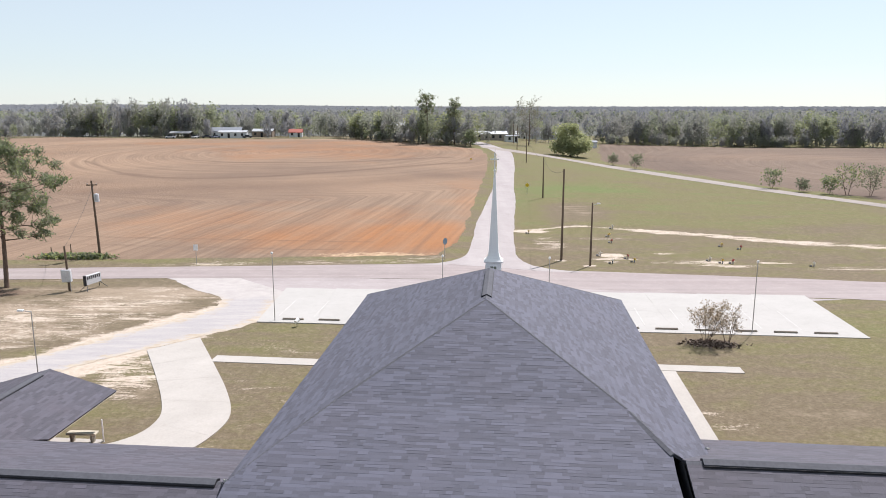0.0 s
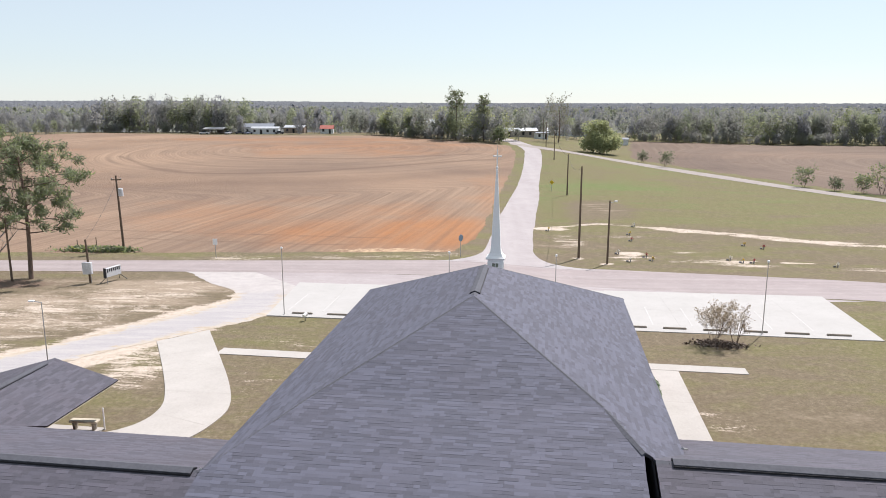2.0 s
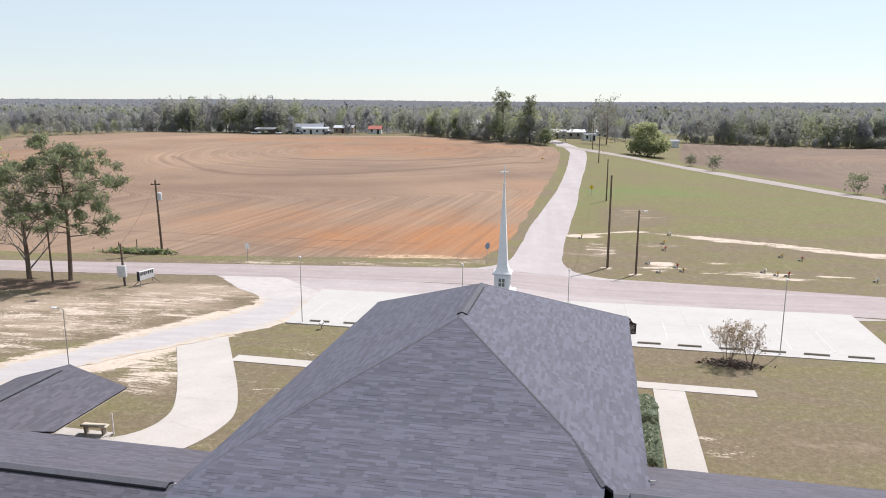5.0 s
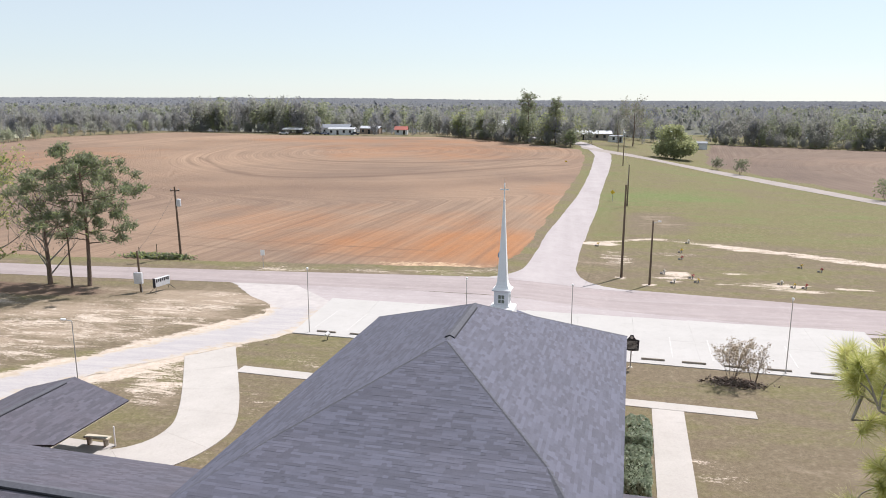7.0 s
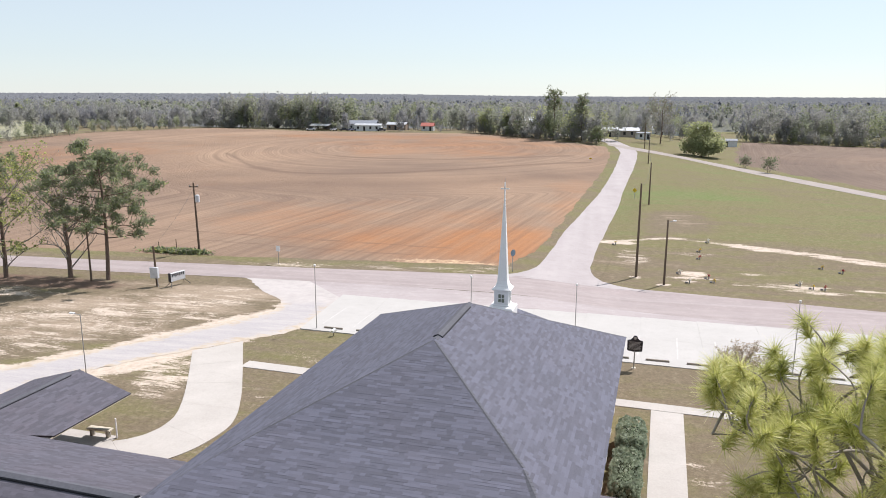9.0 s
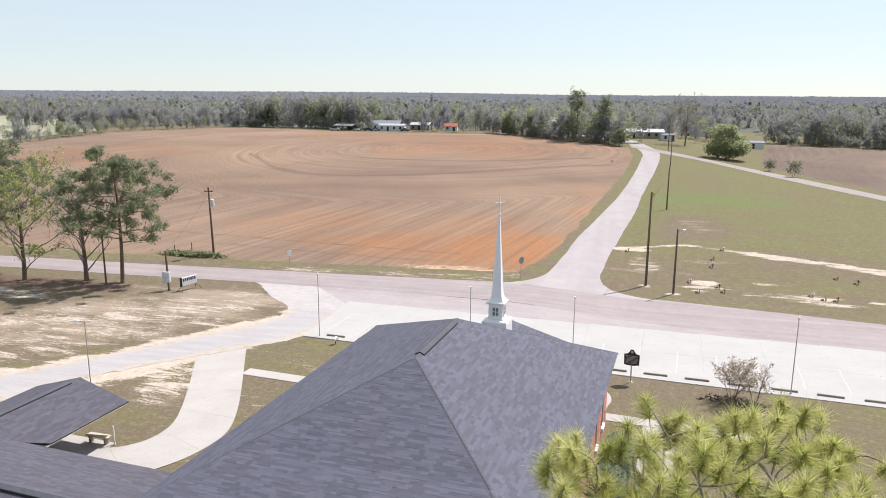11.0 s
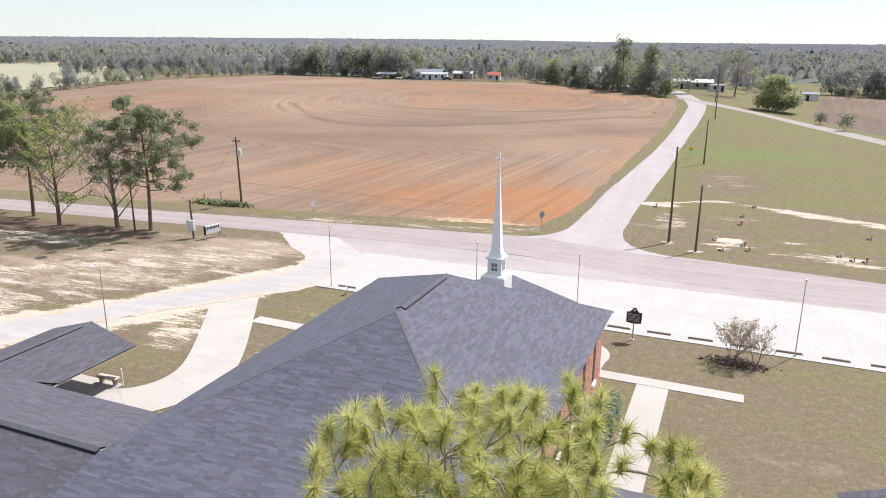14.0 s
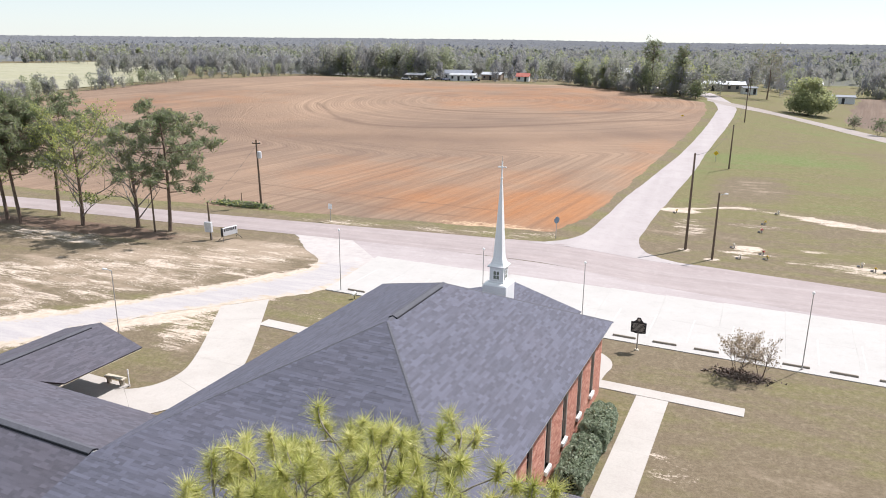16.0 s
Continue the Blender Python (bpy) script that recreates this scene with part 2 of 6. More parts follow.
M_GROUND = ground_material()
M_FIELD = field_material("ploughed_earth", (0.165, 0.119, 0.092), (0.325, 0.226, 0.155), (0.35, 0.155, 0.064))
M_FIELD2 = field_material("ploughed_brown_earth", (0.135, 0.104, 0.085), (0.205, 0.157, 0.123), (0.235, 0.162, 0.117))
M_ASPHALT = paving_material("worn_grey_asphalt", (0.25, 0.212, 0.205), (0.32, 0.275, 0.265), 0.5, (0.37, 0.325, 0.31), streak=(0.02, 0.9))
M_ROAD2 = paving_material("pale_chip_seal_road", (0.305, 0.275, 0.27), (0.38, 0.347, 0.34), 0.45, (0.275, 0.252, 0.245), streak=(0.5, 0.03))
M_SHOULDER = paving_material("pale_worn_asphalt", (0.285, 0.25, 0.245), (0.36, 0.32, 0.315), 0.5, (0.42, 0.385, 0.37), streak=(0.03, 0.8))
M_LANE = paving_material("tan_country_lane", (0.25, 0.22, 0.20), (0.33, 0.295, 0.27), 0.4, (0.36, 0.32, 0.28))
M_CONC = paving_material("pale_concrete", (0.375, 0.352, 0.322), (0.46, 0.434, 0.40), 0.35, (0.34, 0.315, 0.275), 9.0)
M_LOT = paving_material("white_concrete_paving", (0.385, 0.372, 0.35), (0.44, 0.427, 0.405), 0.4, (0.345, 0.332, 0.31), 9.0)
M_GRAVEL = gravel_material()
M_SHINGLE = shingle_material("charcoal_shingle", (0.074, 0.077, 0.106), (1.05, 0.98, 0.95))
M_SHINGLE_W = shingle_material("brownish_charcoal_shingle", (0.066, 0.063, 0.081), (1.1, 0.95, 0.9))
M_DECK = plain("roofing_felt", (0.035, 0.035, 0.042), 0.9)
M_CAP = plain("ridge_cap_shingle", (0.088, 0.09, 0.104), 0.85)
M_BLACK = plain("black_vent_plastic", (0.012, 0.013, 0.018), 0.6)
M_BRICK = brick_material()
M_MORTAR = plain("mortar", (0.42, 0.37, 0.32), 0.95)
M_WHITE = plain("white_paint", (0.78, 0.78, 0.77), 0.5, amount=0.06, bump=0.05)
M_WORN = plain("worn_road_paint", (0.47, 0.458, 0.435), 0.8, grain=6, amount=0.2)
M_WOOD = plain("weathered_pole_wood", (0.13, 0.095, 0.07), 0.9, grain=5)
M_STEEL = plain("galvanised_steel", (0.42, 0.42, 0.42), 0.45, 0.7)
M_CONCWALL = plain("cast_concrete", (0.55, 0.50, 0.40), 0.9)
M_DARK = plain("dark_bronze_metal", (0.03, 0.03, 0.035), 0.5)
M_GLASS = plain("dark_window_glass", (0.03, 0.035, 0.04), 0.08, amount=0.1, bump=0)
M_PINE = leaf_material("pine_needles", [(0.0, (0.11, 0.135, 0.035)), (0.36, (0.43, 0.45, 0.11)), (1.0, (0.86, 0.82, 0.45))], 0.4, 0.47)
M_LEAF = leaf_material("spring_foliage", [(0.0, (0.27, 0.25, 0.235)), (0.25, (0.27, 0.25, 0.18)), (0.5, (0.20, 0.245, 0.14)), (0.75, (0.34, 0.37, 0.13)), (1.0, (0.52, 0.53, 0.16))], 0.85, 0.45, 0.35, 0.08, 1.2)
# distance haze is painted into both woods' base colours: pale, blue-grey at low tones
M_WOODS = leaf_material("hazed_leafing_woodland", [(0.0, (0.25, 0.262, 0.30)), (0.16, (0.25, 0.26, 0.295)), (0.3, (0.37, 0.36, 0.34)), (0.5, (0.29, 0.315, 0.225)), (0.75, (0.38, 0.405, 0.215)), (1.0, (0.52, 0.53, 0.25))], 1.0, 0.45, 0.16, 0.0, 1.4)
M_CANOPY = leaf_material("hazed_far_tree_tops", [(0.0, (0.15, 0.168, 0.20)), (0.2, (0.18, 0.19, 0.205)), (0.4, (0.215, 0.22, 0.18)), (1.0, (0.27, 0.29, 0.15))], 1.0, 0.3, 0.0, 0.0)
M_BARK = bark_material("bark", (0.085, 0.06, 0.045), (0.22, 0.165, 0.135))
M_TWIG = bark_material("grey_twigs", (0.19, 0.165, 0.14), (0.36, 0.33, 0.30))
M_TAN = leaf_material("dry_tan_leaves", [(0.0, (0.26, 0.20, 0.14)), (1.0, (0.52, 0.43, 0.30))], 0.8, 0.3)
M_HEDGE = leaf_material("hedge_leaves", [(0.0, (0.14, 0.175, 0.115)), (0.5, (0.27, 0.325, 0.22)), (1.0, (0.50, 0.55, 0.42))], 0.45, 0.45, 0.5, 0.3, 0.4)


# ---- helpers of this place ----
def ss(a, b, v):
    v = np.clip((np.asarray(v, float) - a) / (b - a), 0, 1)
    return v * v * (3 - 2 * v)


def ground_z(x, y):
    """Height of the land: level round the church, a dip at the road, a rise to the far end of the field."""
    dip = -(0.9 + 0.9 * ss(0, 14, x)) * ss(50, 82, y)
    rise = (2.6 + 0.9 * ss(0, 14, x)) * (1 - ss(20, 60, x)) * ss(85, 330, y)
    hill = 8 * ss(1500, 2600, y) * (1 - ss(-1100, -200, x))
    return dip + rise + hill - 3 * ss(345, 430, y) * (1 - ss(20, 60, x))


def gz(x, y):
    return float(ground_z(x, y))


ANG = -5.2
SITE = pose(3.04, 43.3, 0, 0, 0, ANG)     # the church's front eave, middle; u to the right, v to the road


def site(u, v, z=0.0):
    return SITE @ Vector((u, v, z))


def mesh(name, verts, faces, material=None, parent=None, label="", smooth=False):
    me = bpy.data.meshes.new(name)
    me.from_pydata([tuple(map(float, v)) for v in verts], [], [tuple(map(int, f)) for f in faces])
    me.update()
    if smooth:
        me.polygons.foreach_set("use_smooth", [True] * len(me.polygons))
    if material:
        me.materials.append(material)
    ob = new(name, me)
    if parent:
        ob.parent = parent
    if label:
        ob["label"] = label
    return ob


def part(name, bm, material, parent=None, label="", bevel=0.0, smooth=False):
    if bevel:
        bmesh.ops.bevel(bm, geom=bm.edges[:], offset=bevel, segments=1, affect="EDGES")
    bm.normal_update()
    me = bpy.data.meshes.new(name)
    bm.to_mesh(me)
    bm.free()
    if smooth:
        me.polygons.foreach_set("use_smooth", [True] * len(me.polygons))
    me.materials.append(material)
    ob = new(name, me)
    if parent:
        ob.parent = parent
    if label:
        ob["label"] = label
    return ob


def empty(name, m, label, category, group="", kind=""):
    ob = new(name)
    ob.matrix_world = m
    ob.empty_display_size = 0.2
    return tagged(ob, label, category, group, kind)


def box(x0, y0, z0, x1, y1, z1, bm=None):
    bm = bm or bmesh.new()
    m = Matrix.LocRotScale(((x0 + x1) / 2, (y0 + y1) / 2, (z0 + z1) / 2), None, (abs(x1 - x0), abs(y1 - y0), abs(z1 - z0)))
    bmesh.ops.create_cube(bm, size=1, matrix=m)
    return bm


def rod(a, b, r0, r1=None, seg=8, bm=None):
    """A tapered round bar from a to b."""
    bm = bm or bmesh.new()
    a, b = Vector(a), Vector(b)
    d = b - a
    m = Matrix.Translation((a + b) / 2) @ d.to_track_quat("Z", "Y").to_matrix().to_4x4()
    bmesh.ops.create_cone(bm, cap_ends=True, segments=seg, radius1=r0, radius2=r0 if r1 is None else r1, depth=d.length, matrix=m)
    return bm


def lathe(profile, seg=24, squareness=0, bm=None):
    """A solid of rings (radius, z); with seg 4 it is square in plan."""
    bm = bm or bmesh.new()
    rings = []
    for r, z in profile:
        rings.append([bm.verts.new((r * math.cos(2 * math.pi * (i + 0.5) / seg), r * math.sin(2 * math.pi * (i + 0.5) / seg), z)) for i in range(seg)])
    for a, b in zip(rings, rings[1:]):
        for i in range(seg):
            bm.faces.new((a[i], a[(i + 1) % seg], b[(i + 1) % seg], b[i]))
    bm.faces.new(rings[0][::-1])
    bm.faces.new(rings[-1])
    return bm


def attribute(ob, name, values, domain="POINT"):
    a = ob.data.attributes.new(name, "FLOAT", domain)
    a.data.foreach_set("value", np.asarray(values, np.float32))


def wobble(x, y, scale, seed=0.0):
    """Smooth noise from -1 to 1 of arrays x, y."""
    a = np.sin(x * scale * 1.7 + 1.3 + seed) * np.cos(y * scale * 1.3 - 0.7 + seed * 2)
    b = np.sin((x + y) * scale * 2.9 + 2.1 * seed) * np.sin((x - y) * scale * 3.7 + 4.0)
    c = np.sin(x * scale * 7.3 - y * scale * 5.1 + seed) * np.cos(y * scale * 8.7 + x * scale * 2.3)
    return 0.5 * a + 0.3 * b + 0.2 * c


def inside(px, py, poly):
    """Signed distance to a polygon, positive inside, for arrays."""
    poly = np.asarray(poly, float)
    d = np.full(px.shape, 1e9)
    hit = np.zeros(px.shape, bool)
    for (ax, ay), (bx, by) in zip(poly, np.roll(poly, -1, 0)):
        ex, ey = bx - ax, by - ay
        k = np.clip(((px - ax) * ex + (py - ay) * ey) / (ex * ex + ey * ey), 0, 1)
        d = np.minimum(d, np.hypot(px - ax - k * ex, py - ay - k * ey))
        if ay != by:
            hit ^= ((ay > py) != (by > py)) & (px < (bx - ax) * (py - ay) / (by - ay) + ax)
    return np.where(hit, d, -d)


def near_line(px, py, pts):
    d = np.full(px.shape, 1e9)
    for (ax, ay), (bx, by) in zip(pts, pts[1:]):
        ex, ey = bx - ax, by - ay
        k = np.clip(((px - ax) * ex + (py - ay) * ey) / (ex * ex + ey * ey), 0, 1)
        d = np.minimum(d, np.hypot(px - ax - k * ex, py - ay - k * ey))
    return d


def curve_through(pts, step):
    """Points along a smooth line through pts (Catmull-Rom)."""
    pts = [np.array(p, float) for p in pts]
    ext = [2 * pts[0] - pts[1], *pts, 2 * pts[-1] - pts[-2]]
    out = []
    for a, b, c, d in zip(ext, ext[1:], ext[2:], ext[3:]):
        n = max(2, int(np.linalg.norm(c - b) / step))
        for i in range(n):
            t = i / n
            out.append(0.5 * ((2 * b) + (c - a) * t + (2 * a - 5 * b + 4 * c - d) * t * t + (3 * b - a - 3 * c + d) * t ** 3))
    return out + [pts[-1]]


def sheet(name, left, right, lift, material, step=3.0, across=6, thick=0.0, smooth=True, ragged=0.0):
    """A strip of paving between two edge lines, laid on the land."""
    a, b = curve_through(left, step), curve_through(right, step)
    n = max(len(a), len(b))
    def even(c):
        c = np.array(c)
        s = np.concatenate(([0], np.cumsum(np.hypot(*np.diff(c, axis=0).T))))
        q = np.linspace(0, s[-1], n)
        return np.stack((np.interp(q, s, c[:, 0]), np.interp(q, s, c[:, 1])), 1)
    a, b = even(a), even(b)
    verts, faces = [], []
    for i in range(n):
        for j in range(across + 1):
            k = j / across
            x, y = a[i] * (1 - k) + b[i] * k
            if ragged and j in (0, across):
                w = ragged * float(wobble(np.array(x), np.array(y), 1.9, j))
                x, y = (a[i] * (1 - k) + b[i] * k) + (b[i] - a[i]) / max(0.1, np.linalg.norm(b[i] - a[i])) * w
            verts.append((x, y, gz(x, y) + lift))
    w = across + 1
    for i in range(n - 1):
        for j in range(across):
            faces.append((i * w + j, i * w + j + 1, (i + 1) * w + j + 1, (i + 1) * w + j))
    if thick:
        base = len(verts)
        ring = [i * w for i in range(n)] + [(n - 1) * w + j for j in range(1, w)] + [i * w + across for i in range(n - 2, -1, -1)] + list(range(across - 1, 0, -1))
        for r in ring:
            x, y, z = verts[r]
            verts.append((x, y, z - thick))
        for i in range(len(ring)):
            j = (i + 1) % len(ring)
            faces.append((ring[i], base + i, base + j, ring[j]))
    ob = mesh(name, verts, faces, material)
    bm = bmesh.new()
    bm.from_mesh(ob.data)
    bmesh.ops.recalc_face_normals(bm, faces=bm.faces[:])
    bm.normal_update()
    if sum(f.normal.z for f in bm.faces) < 0:
        bmesh.ops.reverse_faces(bm, faces=bm.faces[:])
    bm.to_mesh(ob.data)
    bm.free()
    return ob


# ---- the land ----
FIELD = [(-44, 79.6), (-8, 82.0), (-0.6, 82.6), (2.0, 92), (4.4, 117), (7.1, 146), (11.4, 190), (14.2, 232), (13.4, 262), (-9.7, 287), (-42, 326), (-65, 322), (-121, 326), (-180, 346), (-212, 290), (-207, 200), (-170, 130), (-110, 79)]
FIELD_R = [(50, 236), (74, 352), (131, 320), (192, 318), (330, 200), (330, 60), (103, 96), (84, 140), (73, 164), (66, 189), (57, 216)]


def lines_of(*spans):
    out = []
    for a, b, step in spans:
        out += list(np.arange(a, b, step))
    return np.array(sorted(set(np.round(out, 3))))


def build_ground():
    gx = lines_of((-4500, -700, 200), (-700, -240, 20), (-240, -70, 5), (-70, 50, 0.75), (50, 240, 5), (240, 700, 20), (700, 4501, 200))
    gy = lines_of((-600, 0, 60), (0, 20, 5), (20, 115, 0.75), (115, 420, 4), (420, 800, 20), (800, 4701, 130))
    X, Y = np.meshgrid(gx, gy)
    Z = ground_z(X, Y)
    nx = len(gx)
    verts = np.stack((X.ravel(), Y.ravel(), Z.ravel()), 1)
    i, j = np.meshgrid(np.arange(len(gy) - 1), np.arange(nx - 1), indexing="ij")
    a = (i * nx + j).ravel()
    faces = np.stack((a, a + 1, a + nx + 1, a + nx), 1)
    ob = mesh("ground", verts, faces, M_GROUND, smooth=True)
    x, y = verts[:, 0], verts[:, 1]
    w1, w2 = wobble(x, y, 0.12), wobble(x, y, 0.5, 2.0)
    sand = np.zeros(len(x))
    # bare sandy ground west of the drive, round the drive, on the field's corner and among the graves
    lot = inside(x, y, [(-30, 42), (-21, 52), (-19, 64), (-26, 68), (-34, 62), (-48, 50), (-60, 44), (-60, 30), (-34, 30)])
    sand = np.maximum(sand, 0.47 * ss(-2, 4, lot))
    sand = np.maximum(sand, 0.58 * (1 - ss(0.4, 1.2, np.hypot((x + 50) / 11, (y - 58.5) / 3.2))))
    drive = near_line(x, y, [(-60, 18), (-31, 37), (-24.5, 43.5), (-20.5, 50), (-16, 57), (-16, 66)])
    sand = np.maximum(sand, 0.92 * (1 - ss(2.0, 4.6, drive + w2)))
    sand = np.maximum(sand, 0.6 * (1 - ss(1.5, 3.2, np.hypot(x + 18.5, (y - 42) * 0.6))))
    sand = np.maximum(sand, 0.46 * (1 - ss(0.3, 2.6, near_line(x, y, [(-30, 77.2), (-14, 78.4), (-4, 79.4), (-1.0, 81)]) + 0.3 * w2)))
    sand = np.maximum(sand, 0.62 * (1 - ss(0.2, 1.6, near_line(x, y, [(13, 104.5), (20, 108.5), (27, 105.2), (37, 100.4), (45, 96), (56, 91.6), (90, 80)]) + 0.4 * w2)))
    sand = np.maximum(sand, 0.74 * (1 - ss(0.9, 2.3, near_line(x, y, [(29, 104.2), (37, 100.4), (45, 96), (56, 91.6), (90, 80)]) + 0.5 * w2)))
    for cx, cy, rx, ry, s in [(12.4, 103.3, 3.0, 1.5, 1.1), (14.0, 94, 2.4, 6, 0.55), (13.9, 83.6, 1.0, 0.8, 0.9), (16.7, 80.6, 0.9, 0.6, 0.9), (20.5, 86.5, 2.4, 1.3, 0.85), (19.8, 82.8, 1.3, 0.8, 0.9), (30, 82.6, 6.0, 1.5, 0.66), (33, 80.6, 5.5, 0.9, 0.6), (38, 82.4, 2.6, 0.6, 0.85), (20.5, 84.4, 3.6, 0.6, 0.7), (27, 88, 2.0, 0.8, 0.6), (22, 98, 4, 1.2, 0.55), (47, 79, 8, 1.5, 0.5), (14.8, 35.2, 2.0, 1.8, 0.4), (9.1, 41.5, 0.9, 2.0, 0.6)]:
        sand = np.maximum(sand, s * (1 - ss(0.5, 1.3, np.hypot((x - cx) / rx, (y - cy) / ry) + 0.25 * w2)))
    sand = np.maximum(sand, 0.2 * inside_soft(x, y, [(-19, 52), (-4, 52), (-6, 28), (-16, 28)]))
    lush = 0.38 + 0.28 * w1
    lush = lush + (0.6 + 0.4 * wobble(x, y, 0.05, 3.0)) * ss(104, 112, y) * ss(8, 14, x) * (1 - 1.1 * (1 - ss(0.4, 1.2, np.hypot((x - 21) / 9, (y - 120) / 12))))
    lush = lush + 0.75 * (1 - ss(0.2, 1.0, np.hypot((x - 30) / 26, (y - 152) / 20))) + 0.1 * ss(110, 125, y) * ss(10, 14, x) * (1 - ss(90, 100, x)) * (1 - ss(230, 250, y))
    lush = lush + 0.35 * (1 - ss(1.0, 2.6, np.abs(y - 79.0 - 0.01 * x))) * (1 - ss(-32, -24, x)) + 0.05 * ss(60, 200, y)
    lush = lush + 0.25 * (1 - ss(0.5, 1.2, np.hypot((x + 33) / 9, (y - 67) / 2.2))) - 0.18 * ss(40, 46, y) * (1 - ss(48, 50, y)) * ss(10, 13, x)
    lush = lush + 0.12 * inside_soft(x, y, [(-17, 52), (-4, 52), (-6, 30), (-11, 31), (-12, 38)]) + 0.2 * ss(22, 30, x) * (1 - ss(60, 66, y))
    lush = lush - 0.8 * ss(-3, 5, lot) - 0.45 * (1 - ss(0.6, 1.3, np.hypot((x + 46) / 26, (y - 58) / 8)))
    lush = lush + 0.55 * (1 - ss(0.1, 1.0, np.hypot((x - 28) / 18, (y - 153) / 10))) + 0.5 * (1 - ss(0.3, 1.0, np.hypot((x - 14) / 4, (y - 120) / 26)))
    lush = lush - 0.5 * (1 - ss(0.3, 1.2, np.hypot((x - 24) / 6.5, (y - 126) / 8))) + 0.35 * wobble(x, y, 0.09, 5.0) * ss(106, 112, y)
    # littered strip under the row trees, widened to paint in their shadow
    litter_shade = 0.85 * (1 - ss(0.5, 1.15, np.hypot((x + 50) / 18, (y - 62.8) / 3.2)))
    attribute(ob, "sand", sand)
    attribute(ob, "lush", lush)
    attribute(ob, "litter_shade", litter_shade)
    return tagged(ob, "dry spring grass with bare sandy patches", "ground", kind="structure")


def inside_soft(x, y, poly):
    return ss(-1.0, 1.5, inside(x, y, poly))


def build_field(name, poly, material, centre, red_at, lift, label, xs, ys, tracks):
    gx, gy = lines_of(*xs), lines_of(*ys)
    X, Y = np.meshgrid(gx, gy)
    x, y = X.ravel(), Y.ravel()
    d = inside(x, y, poly) + 0.5 * wobble(x, y, 0.35, 1.0)
    z = ground_z(x, y) + np.clip(d * 0.05, -0.12, lift)
    nx = len(gx)
    i, j = np.meshgrid(np.arange(len(gy) - 1), np.arange(nx - 1), indexing="ij")
    a = (i * nx + j).ravel()
    quads = np.stack((a, a + 1, a + nx + 1, a + nx), 1)
    keep = (d[quads] > -1.5).any(1)
    quads = quads[keep]
    used, inv = np.unique(quads, return_inverse=True)
    quads = inv.reshape(quads.shape)
    x, y, z = x[used], y[used], z[used]
    ob = mesh(name, np.stack((x, y, z), 1), quads, material, smooth=True)
    # rows wind round the crown of the field and straighten towards the road
    ex, ey = (x - centre[0]) / 65, (y - centre[1]) / 79
    r, th = np.hypot(ex, ey), np.arctan2(ey, ex)
    k = ss(0.95, 1.5, r)
    row = r * 72 * (1 - k) + (x * 0.98 - y * 0.17) * k
    along = th * 60 * (1 - k) + (x * 0.17 + y * 0.98) * k
    attribute(ob, "row", row)
    attribute(ob, "along", along)
    attribute(ob, "even", 1 - 3.4 * k * (1 - k))
    red = np.zeros(len(x))
    for cx, cy, rx, ry, s in red_at:
        red = np.maximum(red, s * (1 - ss(0.2, 1.2, np.hypot((x - cx) / rx, (y - cy) / ry))))
    attribute(ob, "red", red)
    tr = np.zeros(len(x))
    for pts, width in tracks:
        d = near_line(x, y, curve_through(pts, 3.0)) * (1 + 0.25 * wobble(x, y, 0.1))
        tr = np.maximum(tr, (0.46 if width > 5 else 0.85) * (1 - ss(0, width, d)))
    attribute(ob, "track", tr)
    pale = 0.6 * (1 - ss(0.1, 1.2, np.hypot((x + 8) / 12, (y - 82.5) / 2.2))) if "orange" in label else np.zeros(len(x))
    if "orange" in label:   # sandy loops where the plough turned at the corner
        d = np.hypot(x + 7.5, (y - 79.0) * 1.5) + 0.3 * wobble(x, y, 0.4)
        pale = np.maximum(pale, 0.62 * (0.5 + 0.5 * np.sin(2 * math.pi * d / 2.2)) * (1 - ss(6, 11, d)))
    attribute(ob, "pale", pale)
    return tagged(ob, label, "field", kind="structure")


build_ground()
build_field("ploughed_field", FIELD, M_FIELD, (-50, 245), [(-4, 95, 15, 18, 0.95), (-14, 96, 34, 18, 0.55), (-25, 110, 40, 25, 0.35), (8, 130, 12, 60, 0.3), (-40, 250, 60, 50, 0.45), (-150, 200, 40, 60, 0.35), (-60, 290, 90, 30, 0.4)], 0.03,
            "freshly ploughed field of orange and brown earth", [(-225, -115, 2.5), (-115, 15, 0.7)], [(76, 220, 0.7), (220, 351, 2.0)],
            [([(-104, 212), (-95, 200), (-77, 176.5), (-64, 167.5)], 1.4), ([(-77, 176.5), (-64, 167.5), (-45, 169), (-26, 181), (-7, 197), (8, 208)], 3.8), ([(-82, 225), (-73.6, 214), (-58, 206)], 1.4), ([(-65, 208.5), (-58, 206), (-30, 207), (2, 224)], 3.4),
             ([(-60, 95), (-49, 94.4), (-26, 92.1), (-9, 90.4)], 0.8), ([(-45, 89), (-21, 86.2), (-12, 85.6)], 0.7),
             ([(-130, 205), (-116, 176), (-96, 151), (-78, 142), (-60, 147), (-38, 153), (-16, 160), (2, 172)], 15.0), ([(-150, 330), (-168, 270), (-160, 210), (-140, 170)], 12.0)])
build_field("ploughed_field", FIELD_R, M_FIELD2, (150, 210), [(110, 260, 60, 30, 0.4)], 0.03,
            "ploughed field of dull brown earth beyond the road", [(45, 335, 4)], [(55, 356, 4)], [([(60, 290), (100, 250), (150, 245), (250, 180)], 2.5), ([(70, 320), (110, 285), (170, 280), (250, 220)], 2.5), ([(68, 240), (100, 215), (160, 205), (240, 150)], 2.5), ([(90, 180), (130, 172), (200, 140)], 2.5)])

